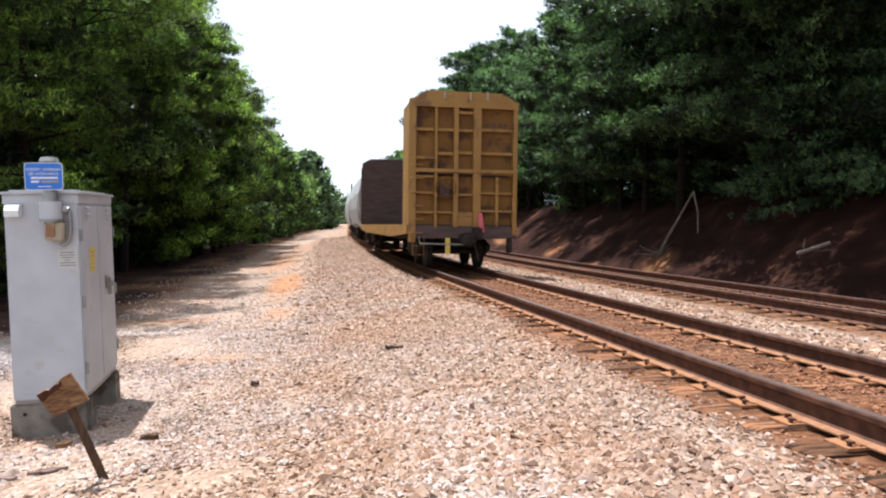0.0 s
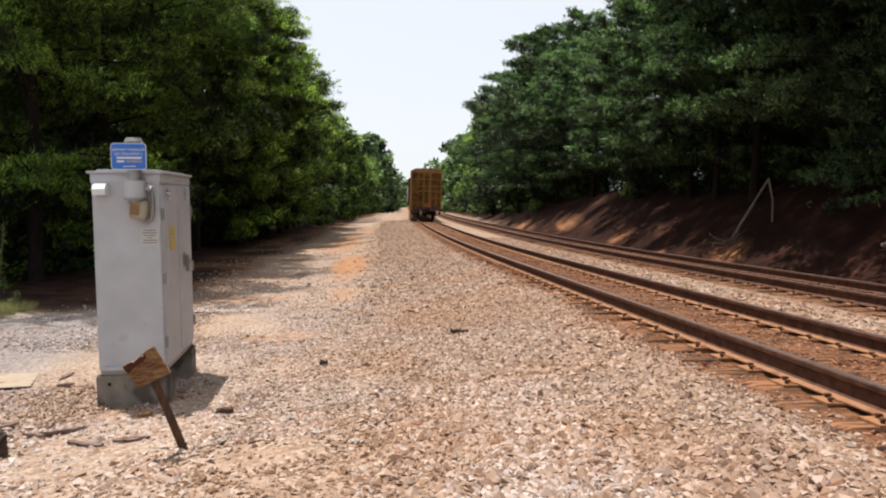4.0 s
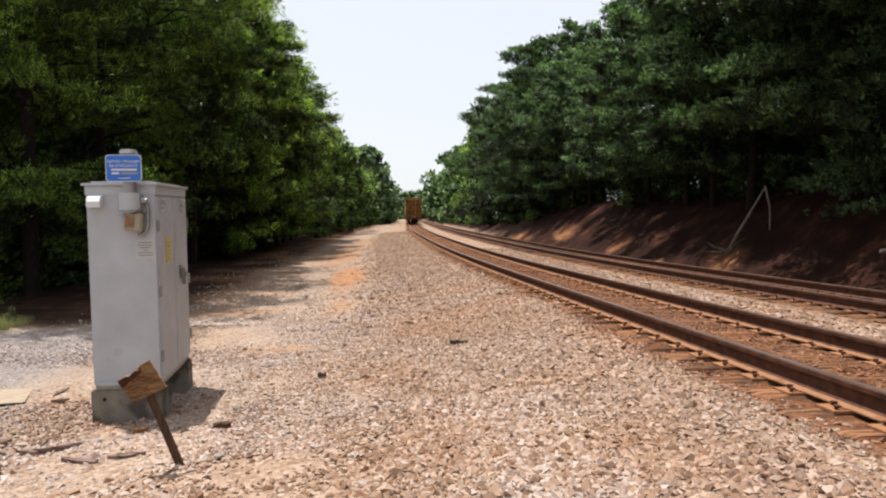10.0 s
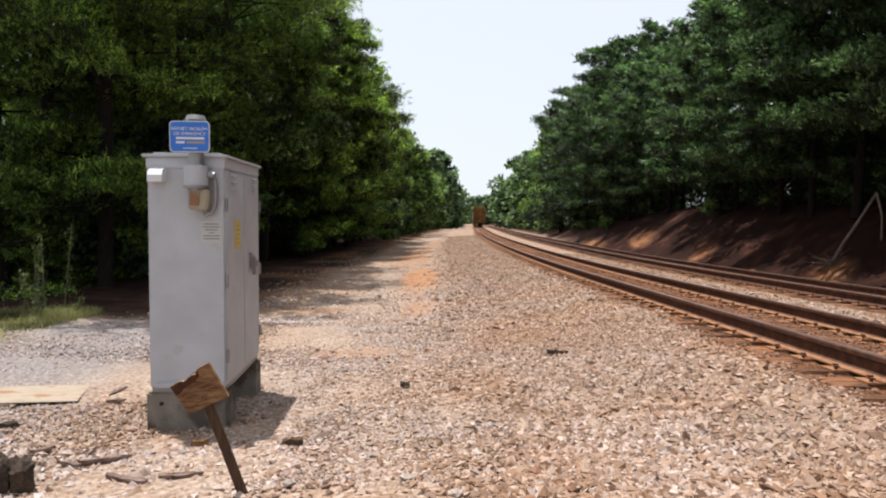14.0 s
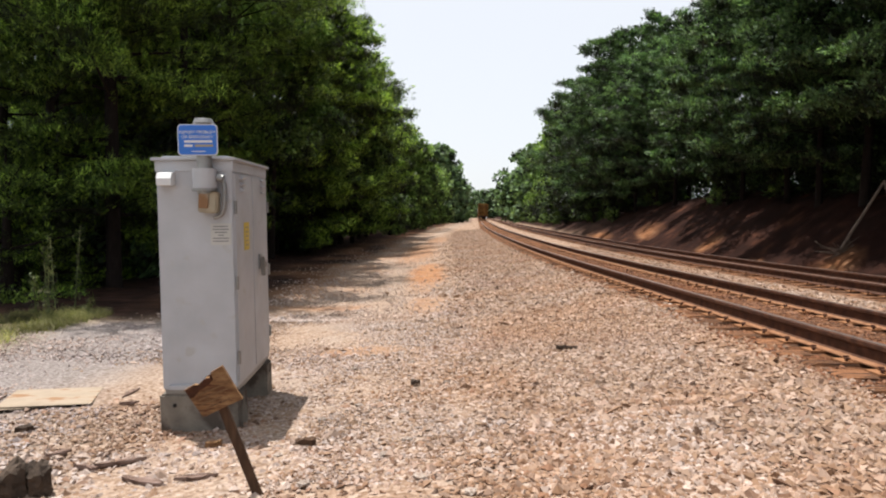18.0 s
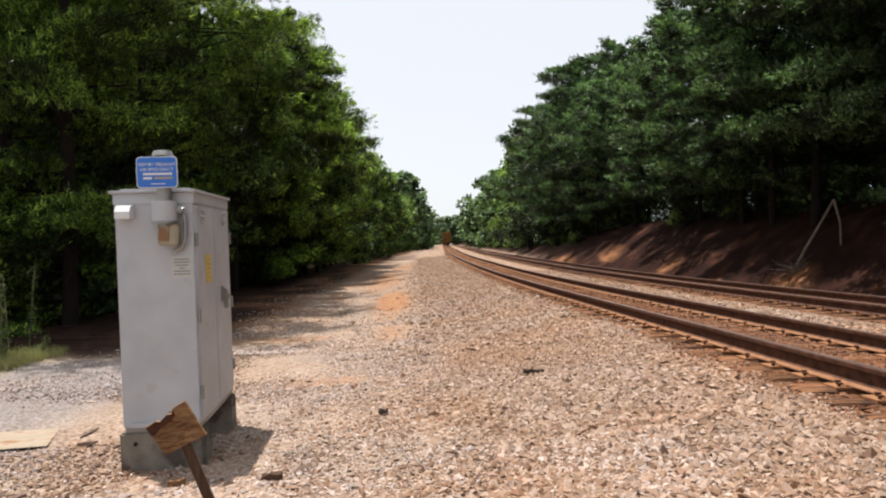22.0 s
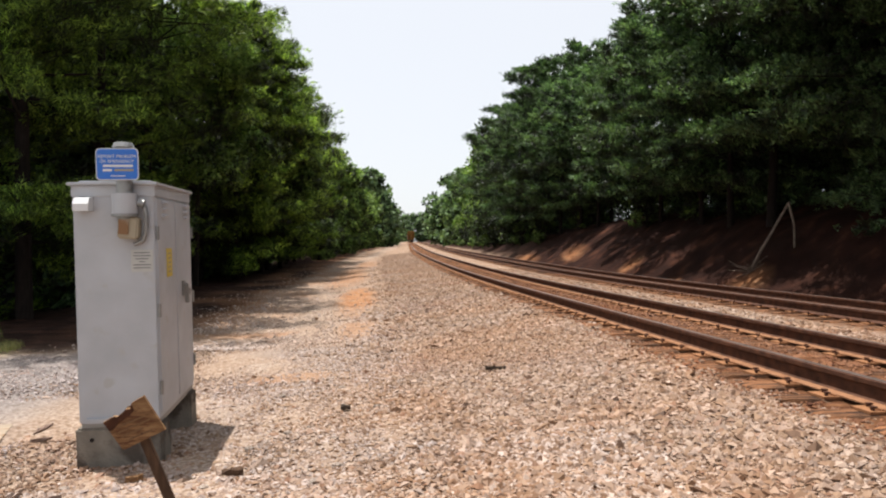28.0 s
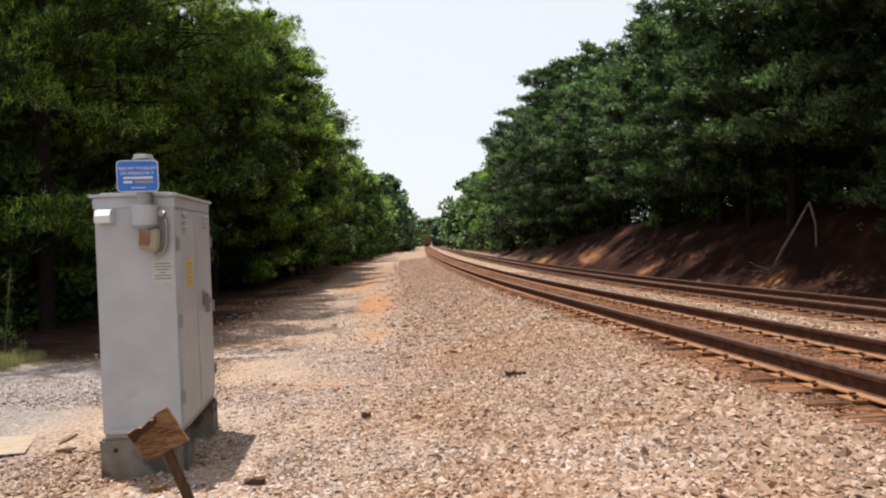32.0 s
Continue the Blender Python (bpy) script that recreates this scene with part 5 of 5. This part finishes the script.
    row(young, "young_pine", "low dark green young pine under taller trees", "young pines",
        [(-18.5, 25), (-19, 31), (-18, 38), (-14, 21.5), (-14, 27), (-14, 33), (-14, 40), (14.2, 7), (14.2, 12), (14.2, 17), (14.2, 22), (14.2, 28), (14.4, 34), (19, 10), (19, 15), (19, 21), (19, 28)] + [(14.6 + i % 2 * 1.5, 38 + 4.2 * i) for i in range(15)] + [(-14.2 - i % 2 * 2, 44 + 4.0 * i) for i in range(9)] + [(17.6, 7 + 4.6 * i) for i in range(8)] + [(-16.8, 22.6 + 4.6 * i) for i in range(7)] + [(-18.5 - i % 2 * 2.5, 42 + 4.5 * i) for i in range(9)] + [(-13.2, 17.5), (-13.4, 23.8), (13.2, 9.5), (13.2, 15), (13.2, 19.5), (13.2, 25.5)], (0.85, 1.2))
    row(understory, "young_pine", "dark young pine in the shade at the top of the bank", "young pines",
        [(12.0 + (i * 3) % 4 * 0.5, 4.5 + 2.1 * i) for i in range(8)] + [(13.9 + i % 2 * 0.4, 21.5 + 2.4 * i) for i in range(6)] + [(11.4, 18.0), (11.5, 16.2), (11.5, 13.6)], (0.8, 1.1))
    row(low_pine, "young_pine", "dark young pine under the tall pines at the verge", "young pines",
        [(-13.2, 14.6), (-14.4, 15.6), (-15.2, 16.6), (-14.6, 18.4)], (0.75, 0.95))
    row(leafy, "broadleaf_tree", "light green broadleaf tree at the edge of the woods", "broadleaf trees",
        [(-10.4, 76), (-10.2, 86), (-10.2, 97), (-10.2, 110), (-10.2, 125), (-10, 142), (-13, 90), (-13, 115)], (0.9, 1.25))
    row(leafy_near, "broadleaf_tree", "light green broadleaf tree among the pines at the path", "broadleaf trees",
        [(-11.2, 28.3), (-11.0, 41.5)], (0.95, 1.05))
    row(right, "pine_tree", "very tall bluish green pine on the bank", "pines on the bank",
        [(11.8, 63), (12, 70), (12, 78), (12.2, 86), (12.6, 95), (15.5, 66), (15, 80)], (1.08, 1.22))
    row(right, "pine_tree", "tall bluish green pine on the bank", "pines on the bank",
        [(12.4, 48.5), (12.2, 53), (12, 58), (16, 51)], (0.84, 0.94))
    row(leafy, "broadleaf_tree", "light green broadleaf tree at the edge of the woods", "broadleaf trees",
        [(14.5, 103), (14.5, 115), (15, 129), (15.5, 145), (16, 164)], (1.75, 2.0))
    row(brush, "shrub", "small leafy shrub at the top of the bank", "shrubs",
        [(11.3, 37.2), (12.4, 29), (12.4, 33), (11.6, 54), (-9.4, 62), (-9.4, 70), (10.8, 62), (10.6, 70), (10.6, 80)], (0.7, 1.1))
    row(brush, "shrub", "bushy green shrub beside the line", "shrubs",
        [(10.2 + (i * 7) % 3 * 0.8, 74 + 5.2 * i) for i in range(22)] + [(13 + (i * 5) % 3, 54 + 9 * i) for i in range(14)] + [(-9.6 - (i * 3) % 2, 70 + 9 * i) for i in range(12)], (1.1, 1.9))
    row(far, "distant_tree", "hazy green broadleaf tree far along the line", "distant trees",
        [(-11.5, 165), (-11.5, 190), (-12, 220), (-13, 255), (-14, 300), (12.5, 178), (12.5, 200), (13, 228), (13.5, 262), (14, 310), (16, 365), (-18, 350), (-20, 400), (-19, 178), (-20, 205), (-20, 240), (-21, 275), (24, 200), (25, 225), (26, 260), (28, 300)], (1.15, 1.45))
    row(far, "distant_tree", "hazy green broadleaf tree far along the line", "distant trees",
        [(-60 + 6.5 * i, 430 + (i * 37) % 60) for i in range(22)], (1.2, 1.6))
    airy = [broadleaf(64 + i, 9 + i, 3.9, PALE_LEAVES, 2600, 0.34) for i in range(2)]
    for x, y, s in ((-46, 49, 1.0), (-51, 44, 1.0), (-41, 53, 1.0), (-35, 57, 1.05), (-60, 50, 1.2), (-57, 40, 1.0), (-29, 62, 1.2), (-48, 57, 1.1), (-63, 44, 1.1), (-41, 64, 1.2), (-54, 64, 1.2), (-44, 44, 0.6), (-48, 41, 0.6), (-40, 48, 0.55), (-36, 51, 0.6), (-33, 54, 0.6), (-52, 38, 0.6)):
        plant_tree("broadleaf_tree", rnd.choice(airy), x, y, rnd.uniform(0, 360), s, "light green broadleaf tree beyond the parking lot", "trees beyond the lot")


woods()


# ---- dead branches, weeds and grass ----
def fallen_branch(points, label, twigs=5, seed=3):
    rnd = random.Random(seed)
    ob = thing("fallen_branch", pose(*points[0]), label, "branch")
    o = np.array(points[0])
    segs = [(np.array(a) - o, np.array(b) - o, 0.06 - 0.006 * i, 0.054 - 0.006 * i) for i, (a, b) in enumerate(zip(points, points[1:]))]
    part("limb", limb_mesh(segs, DEAD_WOOD), DEAD_WOOD, ob)
    for i in range(twigs):
        a, b = segs[0][0], segs[0][1]
        p = a + (b - a) * rnd.uniform(0.0, 0.5) ** 1.5
        q = p + np.array([rnd.uniform(-0.75, 0.5), rnd.uniform(-0.7, 0.4), rnd.uniform(-0.25, 0.4)])
        part("twig", limb_mesh([(p, q, 0.013, 0.005)], DEAD_WOOD), DEAD_WOOD, ob)


fallen_branch([(9.75, 22.4, 0.14), (10.12, 22.3, 0.95), (10.43, 22.2, 1.55), (10.98, 22.05, 2.64), (10.90, 21.6, 1.85), (10.86, 21.5, 0.98)], "bleached broken dead branch leaning on the red bank", 34)
fallen_branch([(9.5, 14.5, 0.55), (9.9, 13.8, 0.85)], "thin dead branch lying on the red bank", 2, 5)


def weed(at, height, seed):
    rng = np.random.default_rng(seed)
    x, y = at
    ob = thing("tall_weed", pose(x, y, float(ground_z(x, y)) - 0.02), "tall narrow green weed with a leafy spike", "weed", "weeds at the verge")
    top = np.array([rng.normal(0, 0.08), rng.normal(0, 0.08), height])
    part("stem", limb_mesh([((0, 0, 0), top * 0.5, 0.012, 0.009), (top * 0.5, top, 0.009, 0.004)], WEED), WEED, ob)
    t = rng.uniform(0.05, 1, 70)
    p = t[:, None] * top + rng.normal(0, 0.035, (70, 3)) * (1.3 - t)[:, None]
    part("leaves", tuft_mesh("leaves", p, rng.normal(0, 1, (70, 3)) + np.array([0, 0, 0.9]), rng, 1, 0.12, 0.009, 0.4, WEED), WEED, ob)


WEEDS = ((-10.34, 9.77, 0.42), (-9.95, 10.3, 0.75), (-9.8, 10.4, 1.15), (-9.7, 10.2, 0.55), (-10.6, 12.0, 1.3), (-10.3, 12.1, 1.5), (-10.9, 12.3, 1.1), (-10.46, 7.38, 0.5), (-10.5, 7.3, 0.75), (-10.9, 9.5, 0.9),
         (-11.1, 9.6, 1.25), (-10.8, 9.4, 0.6), (-10.35, 6.6, 0.35), (-9.3, 10.6, 0.35), (-10.5, 5.4, 0.45))
for n, (x, y, h) in enumerate(WEEDS):
    weed((x, y), h, 300 + n)


def grass():
    rng = np.random.default_rng(9)
    n = 4200
    y = rng.uniform(1, 11.2, n)
    x = np.where(rng.uniform(0, 1, n) < 0.65, rng.uniform(-10.45, -9.05, n), 0)
    across = x == 0
    x[across] = rng.uniform(-10.4, -9.1, across.sum())
    y[across] = rng.uniform(9.2, 11.0, across.sum())
    keep = rng.uniform(0, 1, n) < smooth_step(soft_noise(x, y, 1.1, 21), 0.42, 0.62)
    x, y = x[keep], y[keep]
    p = np.stack([x, y, ground_z(x, y) + 0.05], -1)
    me = tuft_mesh("grass", p, np.tile((0, 0, 1.0), (len(p), 1)), rng, 6, 0.15, 0.0045, 0.45, GRASS)
    tagged(new("grass", me), "short yellowish green grass along the verge", "grass", kind="stuff")


grass()


# ---- parking lot beyond the verge ----
def parking_lot():
    ys = np.r_[np.arange(-30, 9, 1.5), np.arange(9, 72, 1.5)]
    edge = np.where(ys < 9, -10.45, -10.45 - 0.86 * (ys - 9))
    t = np.linspace(0, 1, 24) ** 1.6
    X = edge[:, None] + t[None] * (-62 - np.minimum(edge[:, None], -10))
    Y = np.repeat(ys[:, None], 24, 1)
    Z = ground_z(X, Y) + 0.03 + 0.10 * smooth_step(-X, 14, 30)
    idx = np.arange(X.size).reshape(X.shape)
    faces = np.stack([idx[:-1, :-1], idx[1:, :-1], idx[1:, 1:], idx[:-1, 1:]], -1).reshape(-1, 4)
    me = fast_mesh("parking_lot", np.stack([X, Y, Z], -1).reshape(-1, 3), faces, ASPHALT, True)
    tagged(new("parking_lot", me), "sunlit worn grey asphalt parking lot", "parking lot", kind="structure")


parking_lot()


def vehicle(name, m, label, category, paint, profile, glass, length, width, axles, wheel_r):
    """A car from its side profile; x runs to its nose."""
    car = thing(name, m, label, category)
    part("body", slab(profile, width, pose(0, 0, 0)), paint, car)
    cab = part("cabin", slab(glass, width * 0.86, pose(0, 0, 0)), CAR_GLASS, car, "dark tinted windows")
    roof = [p for p in glass if p[1] > max(q[1] for q in glass) - 0.05]
    x0, x1 = min(p[0] for p in roof), max(p[0] for p in roof)
    z = max(q[1] for q in glass)
    part("roof", box((x1 - x0 + 0.1, width * 0.88, 0.06), ((x0 + x1) / 2, 0, z + 0.02), bevel=0.02), paint, car)
    for s in (-1, 1):
        for x in axles:
            wheel = part("wheel", rod((x, s * (width / 2 - 0.2), wheel_r), (x, s * (width / 2 + 0.01), wheel_r), wheel_r, sides=24), CAR_DARK, car)
            part("rim", rod((x, s * (width / 2 + 0.005), wheel_r), (x, s * (width / 2 + 0.03), wheel_r), wheel_r * 0.62, sides=16), GALVANISED, wheel)
        part("headlight", box((0.06, 0.3, 0.18), (length / 2 - 0.01, s * (width / 2 - 0.25), 0.85), bevel=0.02), WHITE, car)
        part("door_pillar", box((0.07, 0.03, z - 1.0), ((x0 + x1) / 2, s * width * 0.432, (z + 1.0) / 2)), paint, car)
    for s in (-1, 1):
        part("bumper", box((0.14, width * 0.96, 0.22), (s * (length / 2 - 0.02), 0, 0.55), bevel=0.03), GALVANISED, car)
    return car


def lot_z(x, y):
    return float(ground_z(x, y)) + 0.03 + 0.10 * float(smooth_step(np.float64(-x), 14, 30))


PICKUP = [(-2.85, 0.45), (-2.85, 1.12), (-0.75, 1.12), (-0.7, 1.15), (1.1, 1.15), (2.6, 1.05), (2.85, 0.85), (2.85, 0.4)]
PICKUP_GLASS = [(-0.72, 1.1), (-0.5, 1.82), (0.75, 1.84), (1.45, 1.1)]
SEDAN = [(-2.3, 0.35), (-2.35, 0.9), (-1.7, 1.0), (1.0, 0.98), (2.1, 0.8), (2.3, 0.6), (2.3, 0.3)]
SEDAN_GLASS = [(-1.75, 0.95), (-1.0, 1.45), (0.35, 1.45), (1.15, 0.95)]
for name, x, y, turn, paint, prof, glass, length, width, axles, r, label, cat in (
        ("pickup_truck", -38.4, 39.8, 46, RED_PAINT, PICKUP, PICKUP_GLASS, 5.7, 1.95, (-1.75, 1.75), 0.39, "bright red pickup truck parked on the asphalt lot", "truck"),
        ("parked_car", -36.5, 43.5, 60, SILVER_PAINT, SEDAN, SEDAN_GLASS, 4.6, 1.8, (-1.4, 1.4), 0.33, "silver car parked behind the red truck", "car"),
        ("parked_car", -40.5, 34.6, 40, SILVER_PAINT, SEDAN, SEDAN_GLASS, 4.6, 1.8, (-1.4, 1.4), 0.33, "pale silver-blue car parked on the asphalt lot", "car")):
    vehicle(name, pose(x, y, lot_z(x, y), 0, 0, turn), label, cat, paint, prof, glass, length, width, axles, r)


def low_building():
    x, y = -50, 47
    z = lot_z(x, y)
    b = thing("building", pose(x, y, z - 0.1, 0, 0, 44), "low brown brick building with a flat dark roof", "building")
    part("wall", box((18, 8, 2.6), (0, 0, 1.3)), BROWN_WALL, b)
    part("roof", box((19, 9, 0.35), (0, 0, 2.75), bevel=0.04), CAR_DARK, b)
    for i in range(4):
        w = part("window", box((1.6, 0.1, 1.1), (-6.5 + 3.6 * i, -4.02, 1.5)), CAR_GLASS, b)
        part("frame", box((1.75, 0.06, 0.08), (-6.5 + 3.6 * i, -4.05, 0.92)), WHITE, w)
    part("door", box((1.0, 0.1, 2.0), (7.5, -4.02, 1.05)), OLD_WOOD, b)


low_building()


# ---- everything that rolls ----
def tail_at(t):
    """The train slows a little as it leaves."""
    s = min(t, 10)
    return 16.3 + 11.95 * s - 0.125 * s * s + 9.45 * max(0, t - 10)


def motions():
    for car, ahead, length in train:
        walk(car, [(t, on_track(tail_at(t) + ahead, length)) for t in range(0, 33)])


motions()
